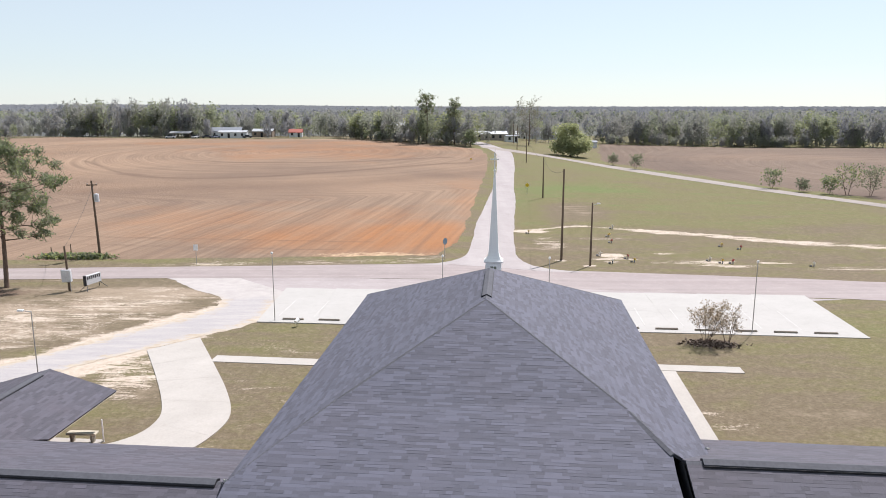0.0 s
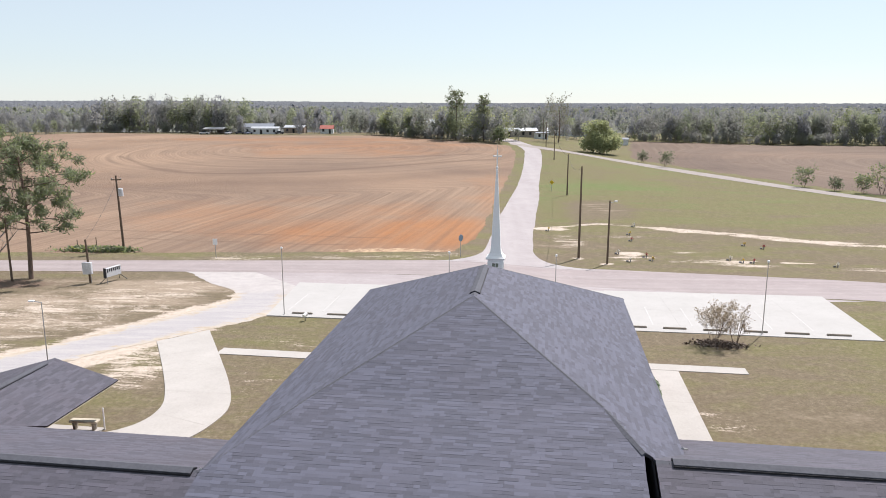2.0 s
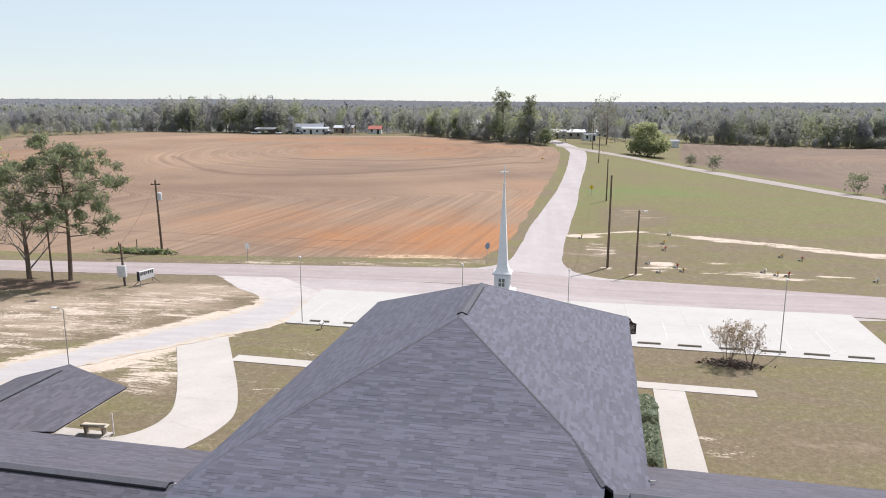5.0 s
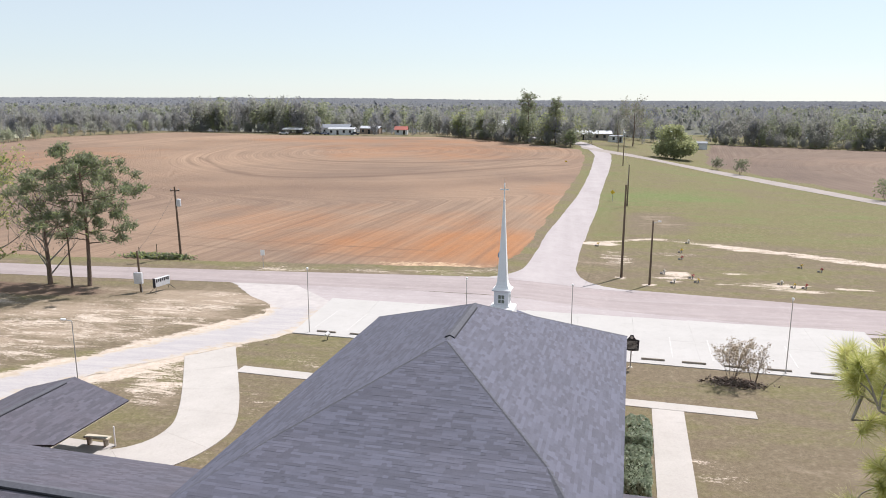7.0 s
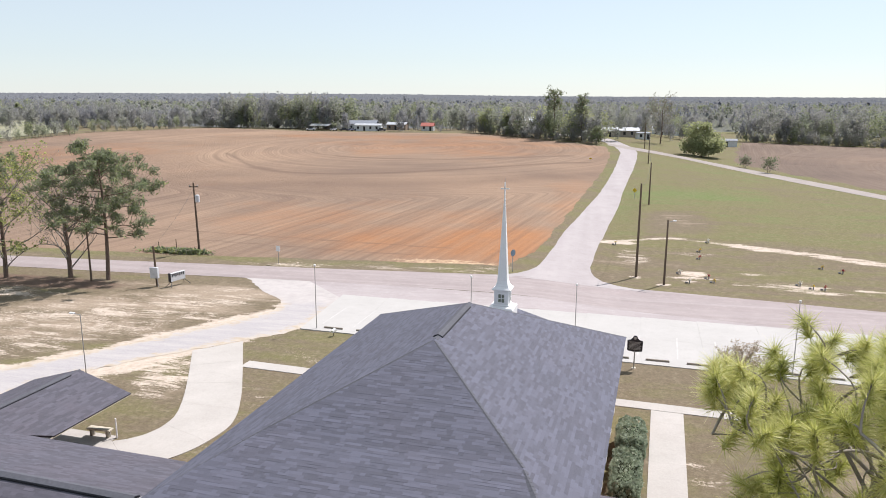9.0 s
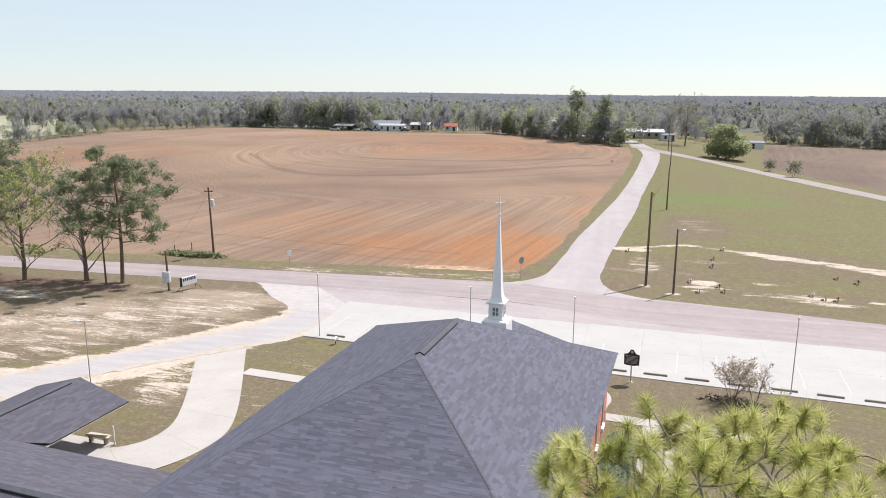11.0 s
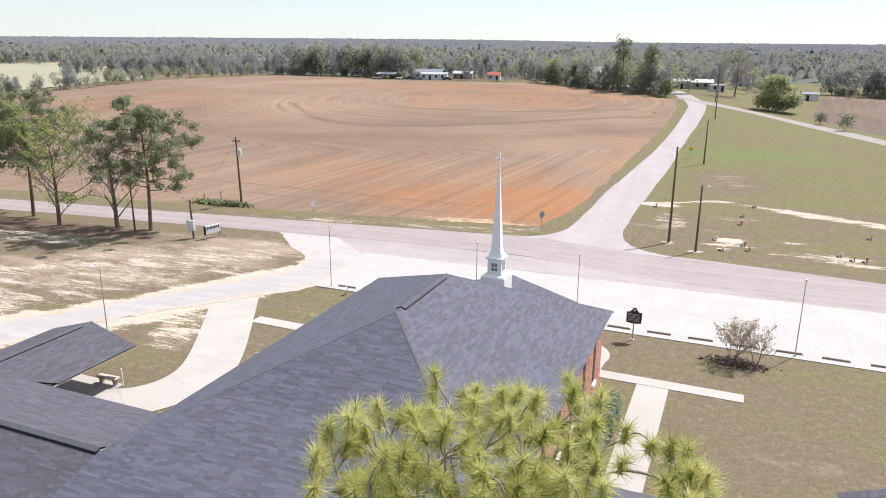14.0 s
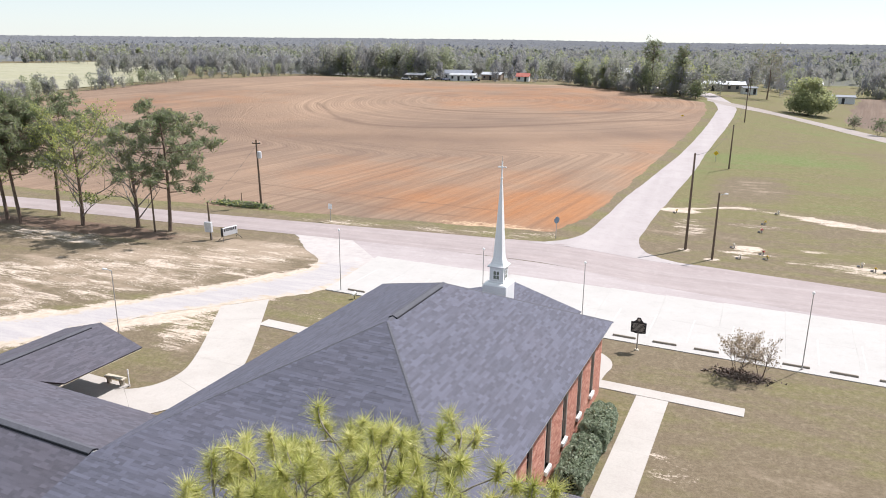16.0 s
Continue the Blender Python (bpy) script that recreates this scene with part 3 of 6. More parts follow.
ROAD = sheet("road", [(-260, 52), (-150, 66), (-76, 73.2), (-45, 74.9), (-27, 75.9), (-9, 77.0), (10, 78.2), (30, 74.6), (44, 70.8), (90, 57), (200, 26)],
             [(-260, 46), (-150, 60), (-69, 67.9), (-42, 69.0), (-27, 69.7), (-9, 69.6), (5.5, 68.4), (29, 62.6), (39, 60.6), (86, 47), (196, 18)], 0.022, M_ASPHALT, 2.0, 10, ragged=0.12)
tagged(ROAD, "worn grey two-lane country road", "road", kind="structure")
SIDE = sheet("road", [(-2.5, 76.8), (0.6, 78.6), (2.6, 82.4), (3.6, 90), (5.1, 108), (8.7, 138), (11.2, 160), (14.4, 196), (16.6, 227), (17.3, 246), (14.5, 274), (7, 300), (-11, 329)],
             [(15.5, 77.0), (10.6, 79.2), (8.9, 83.4), (8.9, 88), (9.5, 95.7), (11.1, 112.5), (13.2, 131.4), (15.6, 160), (19.4, 198), (22.0, 229), (22.7, 250), (20.4, 271), (14, 304), (-4, 336)], 0.034, M_ROAD2, 2.0, 8, ragged=0.15)
tagged(SIDE, "pale chip-sealed side road running to the woods", "road", kind="structure")
DIAG = sheet("road", [(14, 276), (23.3, 260), (38.3, 238.5), (52, 215), (61.7, 188.7), (69.2, 165), (75, 149.5), (81.5, 133.5), (110, 60), (150, -40)],
             [(14, 268), (22, 250), (36.5, 230.5), (49.9, 203.5), (58.9, 180), (66.5, 158.5), (72.6, 143.5), (78.8, 128.9), (105, 54), (144, -44)], 0.046, M_LANE, 3.0, 5, ragged=0.1)
tagged(DIAG, "pale narrow road between meadow and field", "road", kind="structure")
APRON = sheet("driveway", [(-29, 70.6), (-26.4, 69.2), (-24.2, 66.4), (-22.3, 64.0), (-19.4, 61.2), (-18.6, 57.8), (-20.4, 53.8), (-22.7, 50.6), (-27.6, 43.9), (-30.5, 40.9), (-33.5, 38.2), (-60, 18)],
              [(-8, 70.0), (-10, 66), (-12.5, 63.4), (-13.7, 58), (-13.9, 54.4), (-15.0, 51.4), (-17.3, 49.3), (-20.2, 46.2), (-23.0, 43.2), (-26.4, 38.8), (-29.6, 34.2), (-55, 14)], 0.014, M_GRAVEL, 0.6, 24, ragged=0.35)
edge = [1 - abs(2 * (k % 25) / 24 - 1) for k in range(len(APRON.data.vertices))]
attribute(APRON, "middle", edge)
attribute(APRON, "worn", [1 - float(ss(58, 64, v.co.y)) for v in APRON.data.vertices])
tagged(APRON, "crushed stone driveway with worn sandy edges", "driveway", kind="structure")


# ---- paving round the church ----
def flag(name, corners, lift, thick, material, parent=None):
    """A slab with a bevelled rim from its corners in the site's frame."""
    bm = bmesh.new()
    top = [bm.verts.new((u, v, lift)) for u, v in corners]
    f = bm.faces.new(top)
    if f.normal.z < 0:
        f.normal_flip()
    low = bmesh.ops.extrude_face_region(bm, geom=[f])
    bmesh.ops.translate(bm, vec=(0, 0, -thick), verts=[g for g in low["geom"] if isinstance(g, bmesh.types.BMVert)])
    bmesh.ops.recalc_face_normals(bm, faces=bm.faces[:])
    return part(name, bm, material, parent)


def site_thing(name, label, category, kind="structure"):
    return empty(name, SITE.copy(), label, category, kind=kind)


lot = site_thing("parking_lot", "white concrete parking lot with painted stalls", "parking lot")
edges = [-17.9 + 4.42 * k for k in range(11)]
for k in range(10):
    skew0, skew1 = -0.9 * (1 - k / 10), -0.9 * (1 - (k + 1) / 10)
    for a, b in ((0, 0.5), (0.5, 1)):
        v0, v1 = 8.0, 18.4 + 1.5 * k / 10
        q = lambda e, s, f: (e + s * f, v0 + (v1 - v0) * f)
        flag("slab", [q(edges[k] + 0.0015, skew0, a + 0.0004), q(edges[k + 1] - 0.0015, skew1, a + 0.0004), q(edges[k + 1] - 0.0015, skew1, b - 0.0004), q(edges[k] + 0.0015, skew0, b - 0.0004)], 0.05, 0.3, M_LOT, lot)
shoulder = sheet("pavement", [site(-18.6 + 4.4 * k, 18.0 + 0.15 * k).xy for k in range(11)], [(-20, 69.8), (-9, 69.6), (5.5, 68.4), (18, 65.6), (29, 62.6), (35, 61.2)], 0.016, M_SHOULDER, 1.5, 6)
tagged(shoulder, "pale paved shoulder between road and parking lot", "pavement", kind="structure")
for k in range(15):
    u = -16.7 + 2.78 * k
    bm = box(u - 0.05, 9.6, 0.05, u + 0.05, 14.4, 0.056)
    part("painted_line", bm, M_WORN, lot)


def wheel_stop():
    ob = empty("wheel_stop", SITE @ pose(-15.3, 8.75, 0.05), "weathered concrete wheel stop on the parking lot", "wheel stop", "wheel stops of the parking lot")
    bm = box(-0.82, -0.09, 0, 0.82, 0.09, 0.12)
    for v in bm.verts:
        if v.co.z > 0.06:
            v.co.y *= 0.6
            v.co.x *= 0.97
    part("bar", bm, plain("dingy_concrete", (0.24, 0.21, 0.17), 0.95), ob, bevel=0.015)
    for s in (-0.55, 0.55):
        part("anchor_pin", rod((s, 0, 0.1), (s, 0, 0.135), 0.02), M_STEEL, ob)
    return ob


stop = wheel_stop()
for k in range(1, 15):
    copy_thing(stop, SITE @ pose(-15.3 + 2.78 * k, 8.75 + random.uniform(-0.06, 0.06), 0.05, 0, 0, random.uniform(-1.2, 1.2)))


def walkway(label, strips):
    w = site_thing("walkway", label, "walkway")
    for corners in strips:
        flag("slab", corners, 0.04, 0.2, M_CONC, w)
    return w


def run_of(u0, v0, u1, v1, width, n):
    """Corners of n flags along a straight walk."""
    out = []
    d = Vector((u1 - u0, v1 - v0))
    s = Vector((-d.y, d.x)).normalized() * width / 2
    for i in range(n):
        a, b = Vector((u0, v0)) + d * (i / n + 0.0001), Vector((u0, v0)) + d * ((i + 1) / n - 0.0001)
        out.append([(a - s)[:], (b - s)[:], (b + s)[:], (a + s)[:]])
    return out


walkway("straight pale concrete walk beside the brick wall", run_of(10.35, -16, 10.35, 0.18, 1.85, 10))
walkway("narrow pale concrete walk across the lawn", run_of(7.0, 0.78, 15.4, 0.72, 1.05, 7))
walkway("narrow pale concrete walk from drive to church door", run_of(-17.9, -0.15, -7.3, -0.3, 1.15, 8))
# the curved drive under the covered entrance
curve = empty("walkway", Matrix.Identity(4), "curved pale concrete drive leading to the covered entrance", "walkway", kind="structure")
L = curve_through([(-19.75, 46.4), (-17.3, 41.6), (-15.6, 38.0), (-14.85, 35.8), (-15.0, 34.0), (-15.8, 32.9), (-17.0, 32.3), (-19.5, 31.6)], 0.5)
R = curve_through([(-17.1, 49.1), (-14.0, 42.8), (-12.4, 39.4), (-11.35, 36.6), (-11.2, 34.6), (-12.0, 32.0), (-14.0, 29.6), (-17.0, 27.4)], 0.5)


def even(c, n):
    c = np.array(c)
    s = np.concatenate(([0], np.cumsum(np.hypot(*np.diff(c, axis=0).T))))
    q = np.linspace(0, s[-1], n)
    return np.stack((np.interp(q, s, c[:, 0]), np.interp(q, s, c[:, 1])), 1)


L, R = even(L, 49), even(R, 49)
for k in range(6):
    i0, i1 = k * 8, k * 8 + 8
    verts, faces = [], []
    for i in range(i0, i1 + 1):
        e = 0.005 if i == i0 else -0.005 if i == i1 else 0
        for side in (L, R):
            p = side[i] + (side[min(48, i + 1)] - side[max(0, i - 1)]) * e
            verts += [(p[0], p[1], 0.045), (p[0], p[1], -0.2)]
    n = i1 - i0
    for i in range(n):
        a = i * 4
        faces += [(a, a + 2, a + 6, a + 4), (a, a + 4, a + 5, a + 1), (a + 2, a + 3, a + 7, a + 6)]
    faces += [(0, 1, 3, 2), (n * 4, n * 4 + 2, n * 4 + 3, n * 4 + 1)]
    mesh("slab", verts, faces, M_CONC, curve)
pad = walkway("concrete floor of the covered entrance", [[(-26.0, -17.6), (-18.55, -17.6), (-18.55, -11.95), (-26.0, -11.95)]])
entry = walkway("rounded concrete landing before the church doors", [[(-6.9, 0.2)] + [(-4.9 - 2.2 * math.sin(a), 3.3 + 2.3 * math.cos(a)) for a in np.linspace(1.57, 0, 9)] + [(5.0 + 2.25 * math.sin(a), 3.3 + 2.3 * math.cos(a)) for a in np.linspace(0, 1.9, 11)] + [(6.95, 0.2)]])


# ---- roofs ----
class Roof:
    """Roof planes with their courses of shingles, in the site's frame."""

    def __init__(self, parent, material):
        self.parent, self.material = parent, material
        self.rest_v, self.rest_f = [], []

    def plane(self, pts, apart=None, course=0.142, name="roof_slope"):
        pts = [Vector(p) for p in pts]
        nrm = Vector((0, 0, 0))
        for a, b in zip(pts, pts[1:] + pts[:1]):
            nrm += a.cross(b)
        nrm.normalize()
        if nrm.z < 0:
            nrm = -nrm
            pts.reverse()
        if abs(nrm.x) < 0.03:
            nrm.x = 0.0
            nrm.normalize()
        e1 = Vector((0, 0, 1)).cross(nrm).normalized()
        e2 = nrm.cross(e1).normalized()
        if e2.z < 0:
            e1, e2 = -e1, -e2
        o = min(pts, key=lambda p: p.dot(e2))
        deck_v = [p - nrm * 0.004 for p in pts] + [p - nrm * 0.10 for p in pts]
        n = len(pts)
        faces = [tuple(range(n)), tuple(range(2 * n - 1, n - 1, -1))] + [(i, i + n, (i + 1) % n + n, (i + 1) % n) for i in range(n)]
        slope = mesh(name, deck_v, faces, M_DECK, self.parent)
        q = [((p - o).dot(e1), (p - o).dot(e2)) for p in pts]
        top = max(t for _, t in q)

        def span(t):
            xs = []
            for (a, ta), (b, tb) in zip(q, q[1:] + q[:1]):
                if (ta - t) * (tb - t) <= 0 and ta != tb:
                    xs.append(a + (b - a) * (t - ta) / (tb - ta))
            return (min(xs), max(xs)) if len(xs) > 1 else None

        t, row = 0.0, 0
        while t < top - 0.004:
            t1 = min(t + course, top - 0.001) if top - t > course * 1.4 else top - 0.001
            lo, hi = span(t + 0.002), span(t1 - 0.002)
            if lo and hi:
                s = min(lo[0], hi[0]) - random.uniform(0, 0.5)
                end = max(lo[1], hi[1])
                while s < end:
                    w = random.choice((0.2, 0.26, 0.34, 0.44, 0.6, 0.8))
                    x0b, x1b = max(s, lo[0]), min(s + w - 0.002, lo[1])
                    x0t, x1t = max(s, hi[0]), min(s + w - 0.002, hi[1])
                    if x1b - x0b > 0.02 or x1t - x0t > 0.02:
                        x1b, x1t = max(x1b, x0b), max(x1t, x0t)
                        th = 0.004 + random.choice((0, 0, 0.002, 0.005))
                        P = lambda x, y, h: o + e1 * x + e2 * y + nrm * h
                        vs = [P(x0b, t - 0.012, th), P(x1b, t - 0.012, th), P(x1t, t1 + 0.02, 0.003), P(x0t, t1 + 0.02, 0.003), P(x0b, t - 0.012, 0.0), P(x1b, t - 0.012, 0.0), P(x1t, t1 + 0.02, 0.0), P(x0t, t1 + 0.02, 0.0)]
                        fs = [(0, 1, 2, 3), (4, 5, 1, 0), (4, 0, 3, 7), (1, 5, 6, 2)]
                        mid = P((x0b + x1b) / 2, t, 0)
                        if apart and apart(mid) and x1b - x0b > 0.15:
                            mesh("shingle", vs, fs, self.material, slope)
                        else:
                            k = len(self.rest_v)
                            self.rest_v += vs
                            self.rest_f += [tuple(i + k for i in f) for f in fs]
                    s += w
            t = t1 if t1 < top - 0.01 else top
            row += 1
        return slope

    def close(self):
        ob = mesh("shingles", self.rest_v, self.rest_f, self.material, self.parent)
        return tagged(ob, kind="stuff")

    def cap(self, a, b, name="cap_shingle", step=0.2, width=0.14, lift=0.012, material=None):
        """Overlapping bent cap shingles along a hip or ridge, each an object on one mesh."""
        a, b = Vector(a), Vector(b)
        d = (b - a).normalized()
        side = d.cross(Vector((0, 0, 1))).normalized()
        n = max(1, int((b - a).length / step))
        verts = []
        for c, h in ((Vector(), lift + 0.008), (d * step * 1.1, lift)):
            verts += [c + side * width - Vector((0, 0, 0.062 - h)), c + Vector((0, 0, h)), c - side * width - Vector((0, 0, 0.062 - h)), c - Vector((0, 0, 0.05))]
        first = mesh(name, verts, [(0, 1, 5, 4), (1, 2, 6, 5), (0, 3, 2, 1), (4, 5, 6, 7)], material or M_CAP, self.parent)
        first.location = a
        for i in range(1, n):
            ob = new(name, first.data)
            ob.parent, ob.location = self.parent, a + d * (i * step)

    def vent(self, a, b, width=0.2, lift=0.05, dark=0.05):
        """A raised ridge vent with an open dark slot along its sides."""
        a, b = Vector(a), Vector(b)
        d = (b - a).normalized()
        side = d.cross(Vector((0, 0, 1))).normalized()
        up = Vector((0, 0, 1))
        for name, w, h0, h1, mat in (("ridge_vent", width, lift, lift + 0.025, M_CAP), ("vent_slot", width + 0.03, lift - dark - 0.05, lift - 0.002, M_BLACK)):
            verts = []
            for c in (a, b):
                drop = up * 0.40 * w
                verts += [c + side * w - drop + up * h0, c + side * w - drop + up * h1, c + up * h1, c - side * w - drop + up * h1, c - side * w - drop + up * h0, c + up * h0]
            faces = [(0, 1, 7, 6), (1, 2, 8, 7), (2, 3, 9, 8), (3, 4, 10, 9), (4, 5, 11, 10), (5, 0, 6, 11), (0, 5, 4, 3, 2, 1), (6, 7, 8, 9, 10, 11)]
            ob = mesh(name, verts, faces, mat, self.parent)
            if name == "vent_slot":
                ob["label"] = "black slotted vent below the ridge cap"


church = empty("church", SITE.copy(), "brick church with a charcoal shingle hip roof", "church")
EAVE, TOP, HALF = 4.5, 7.9, 7.74
RIDGE = -13.2                                # back end of the ridge
KU, KV, KZ = 5.1, -19.1, 5.66                # where the hip end flattens into the lower roof
LOW = lambda v: KZ - 0.27 * (KV - v)
roof = Roof(church, M_SHINGLE)
roof.plane([(-HALF, 0, EAVE), (0, -7.1, TOP), (0, RIDGE, TOP), (-KU, KV, KZ), (-HALF, -23.3, EAVE)])
roof.plane([(HALF, 0, EAVE), (HALF, -22.0, EAVE), (6.3, -21.3, 5.132), (KU, KV, KZ), (0, RIDGE, TOP), (0, -7.1, TOP)])
roof.plane([(-HALF, 0, EAVE), (HALF, 0, EAVE), (0, -7.1, TOP)])
roof.plane([(0, RIDGE, TOP), (KU, KV, KZ), (-KU, KV, KZ)])
roof.plane([(-KU, KV, KZ), (KU, KV, KZ), (6.25, -21.2, LOW(-21.2)), (6.2, -22.2, LOW(-22.2)), (6.2, -28, LOW(-28)), (-HALF, -28, LOW(-28)), (-HALF, -23.3, LOW(-23.3))], apart=lambda p: abs(p.x + 0.4) < 3.1 and -21.9 < p.y < -19.6)
for s in (-1, 1):
    roof.cap((s * HALF, 0, EAVE), (0, -7.1, TOP))
    roof.cap((s * KU, KV, KZ), (0, RIDGE, TOP))
    roof.cap((-HALF, -23.3, EAVE) if s < 0 else (6.28, -21.3, 5.13), (s * KU, KV, KZ))
roof.cap((0, -7.0, TOP), (0, RIDGE, TOP))
roof.vent((0, -7.6, TOP + 0.02), (0, -12.6, TOP + 0.02), 0.2, 0.03, 0.02)
roof.close()

left_wing = empty("church_wing", SITE.copy(), "long low wing with a charcoal shingle roof and black ridge vent", "church wing")
lw = Roof(left_wing, M_SHINGLE_W)
lw.plane([(-7.2, -17.4, 2.62), (-7.2, -22.8, 4.25), (-36, -22.8, 4.25), (-36, -17.4, 2.62)])
lw.plane([(-7.74, -22.8, 4.25), (-7.74, -28, 2.53), (-36, -28, 2.53), (-36, -22.8, 4.25)])
lw.cap((-7.7, -22.8, 4.25), (-36, -22.8, 4.25))
lw.vent((-8.2, -22.8, 4.28), (-36, -22.8, 4.28), 0.22, 0.06, 0.1)
lw.close()
right_wing = empty("church_wing", SITE.copy(), "long wing with a charcoal shingle roof and open gable end", "church wing")
rw = Roof(right_wing, M_SHINGLE_W)
rw.plane([(6.5, -15.1, 2.75), (30, -15.1, 2.75), (30, -21.9, 5.2), (6.5, -21.9, 5.2)])
rw.plane([(6.5, -21.9, 5.2), (30, -21.9, 5.2), (30, -28, 3.0), (6.5, -28, 3.0)])
rw.cap((6.5, -21.9, 5.2), (30, -21.9, 5.2))
rw.vent((7.0, -21.9, 5.23), (30, -21.9, 5.23), 0.22, 0.05, 0.1)
rw.plane([(18.7, -12.0, 2.75), (22.9, -12.0, 4.3), (22.9, -19.4, 4.3), (18.7, -15.2, 2.75)])
rw.plane([(27.1, -12.0, 2.75), (22.9, -12.0, 4.3), (22.9, -19.4, 4.3), (27.1, -15.2, 2.75)])
rw.close()
mesh("gable_end", [(6.46, -21.9, 5.1), (6.46, -28, 2.9), (6.46, -28, 0), (6.46, -15.1, 0), (6.46, -15.1, 2.65)], [(0, 1, 2, 3, 4)], M_DARK, right_wing, "dark uncovered gable end above the lower roof")
porch = empty("carport", SITE.copy(), "open carport with a charcoal shingle gable roof", "carport")
pr = Roof(porch, M_SHINGLE_W)
pr.plane([(-18.2, -11.1, 2.25), (-21.55, -11.1, 3.25), (-21.55, -19.3, 3.25), (-18.2, -16.5, 2.25)])
pr.plane([(-24.9, -11.1, 2.25), (-21.55, -11.1, 3.25), (-21.55, -19.3, 3.25), (-24.9, -16.5, 2.25)])
pr.cap((-21.55, -11.1, 3.25), (-21.55, -19.0, 3.25))
pr.vent((-21.55, -11.9, 3.26), (-21.55, -18.6, 3.26), 0.17, 0.05, 0.05)
pr.close()
portico = empty("portico", SITE.copy(), "front portico with a low charcoal shingle gable", "portico")
po = Roof(portico, M_SHINGLE)
po.plane([(0, 4.75, 4.35), (4.7, 4.75, 3.0), (4.7, -0.1, 3.0), (0, -0.1, 4.35)])
po.plane([(0, 4.75, 4.35), (-4.7, 4.75, 3.0), (-4.7, -0.1, 3.0), (0, -0.1, 4.35)])
po.close()


# ---- church walls, trim and steeple ----
def brick_wall(parent, face, a0, a1, z0, z1, openings, axis, sign):
    """Bricks proud of a mortar face along one axis; face is the wall's plane, openings are (from, to, low, high)."""
    verts, faces = [], []
    z, row = z0, 0
    while z < z1:
        a = a0 - (0.11 if row % 2 else 0)
        while a < a1:
            b0, b1, c1 = max(a, a0), min(a + 0.205, a1), min(z + 0.062, z1)
            a += 0.217
            if b1 - b0 < 0.03 or any(b1 > o0 and b0 < o1 and c1 > q0 and z < q1 for o0, o1, q0, q1 in openings):
                continue
            h = sign * (0.010 + random.uniform(0, 0.004))
            k = len(verts)
            ring = ((b0, z), (b1, z), (b1, c1), (b0, c1))
            for off in (h, 0.0):
                verts += [(face + off, p, q) if axis == "v" else (p, face + off, q) for p, q in ring]
            faces += [(k, k + 1, k + 2, k + 3), (k, k + 4, k + 5, k + 1), (k + 1, k + 5, k + 6, k + 2), (k + 2, k + 6, k + 7, k + 3), (k + 3, k + 7, k + 4, k)]
        z += 0.074
        row += 1
    return tagged(mesh("brickwork", verts, faces, M_BRICK, parent), kind="stuff")


WIN_V = [-2.6, -5.4, -8.2, -11.0, -13.8]


def wall_with_openings(parent, u0, u1, openings, v0, v1, top):
    bm = bmesh.new()
    cuts = sorted(openings)
    v = v0
    for a, b, lo, hi in cuts:
        box(u0, v, 0, u1, a, top, bm)
        box(u0, a, 0, u1, b, lo, bm)
        box(u0, a, hi, u1, b, top, bm)
        v = b
    box(u0, v, 0, u1, v1, top, bm)
    return part("wall", bm, M_MORTAR, parent)


opens = [(v - 0.36, v + 0.36, 1.0, 3.75) for v in WIN_V]
wall_with_openings(church, 7.0, 7.28, opens, -22.0, -0.45, 4.38)
brick_wall(church, 7.28, -16.0, -0.45, 0.0, 4.3, opens, "v", 1)
part("wall", box(-7.28, -22, 0, -7.0, -0.45, 4.38), M_BRICK, church)
part("wall", box(-7.0, -0.73, 0, 7.0, -0.45, 4.38), M_BRICK, church)
brick_wall(church, -0.45, -7.28, 7.28, 0.0, 4.3, [(-1.2, 1.2, 0, 2.6)], "u", 1)
part("wall", box(-7.0, -27.5, 0, 7.0, -27.2, 2.2), M_BRICK, church)
for v in WIN_V:
    w = part("window", box(7.04, v - 0.36, 1.0, 7.09, v + 0.36, 3.75), M_GLASS, church, "tall narrow window with dark glass")
    for a, b in ((v - 0.36, v - 0.30), (v + 0.30, v + 0.36), (v - 0.02, v + 0.02)):
        part("frame", box(7.09, a, 1.0, 7.14, b, 3.75), M_DARK, w)
    for z in (1.0, 1.9, 2.8, 3.69):
        part("frame", box(7.092, v - 0.30, z, 7.135, v + 0.30, z + 0.06), M_DARK, w)
    part("sill", box(7.1, v - 0.42, 0.78, 7.42, v + 0.42, 1.0), M_WHITE, w, "white projecting sill block", bevel=0.015)
part("soffit", box(6.99, -22, 4.36, 7.66, 0.0, 4.385), M_WHITE, church)
part("soffit", box(-7.66, -22, 4.36, -6.99, 0.0, 4.385), M_WHITE, church)
part("soffit", box(-6.99, -0.75, 4.36, 6.99, -0.08, 4.385), M_WHITE, church)
part("fascia", box(7.66, -22.0, 4.33, 7.69, -0.06, 4.44), M_WHITE, church)
part("fascia", box(-7.69, -22.0, 4.33, -7.66, -0.06, 4.44), M_WHITE, church)
part("fascia", box(-7.66, -0.08, 4.33, 7.66, -0.05, 4.44), M_WHITE, church)
for s in (-1, 1):
    a = Vector((s * 7.74, -19.6 if s > 0 else -23.2, 4.53))
    part("flashing", rod(a, a + Vector((s * 0.25, 0.45, -0.22)), 0.05, 0.03), M_STEEL, church, "bright metal flashing at the valley")
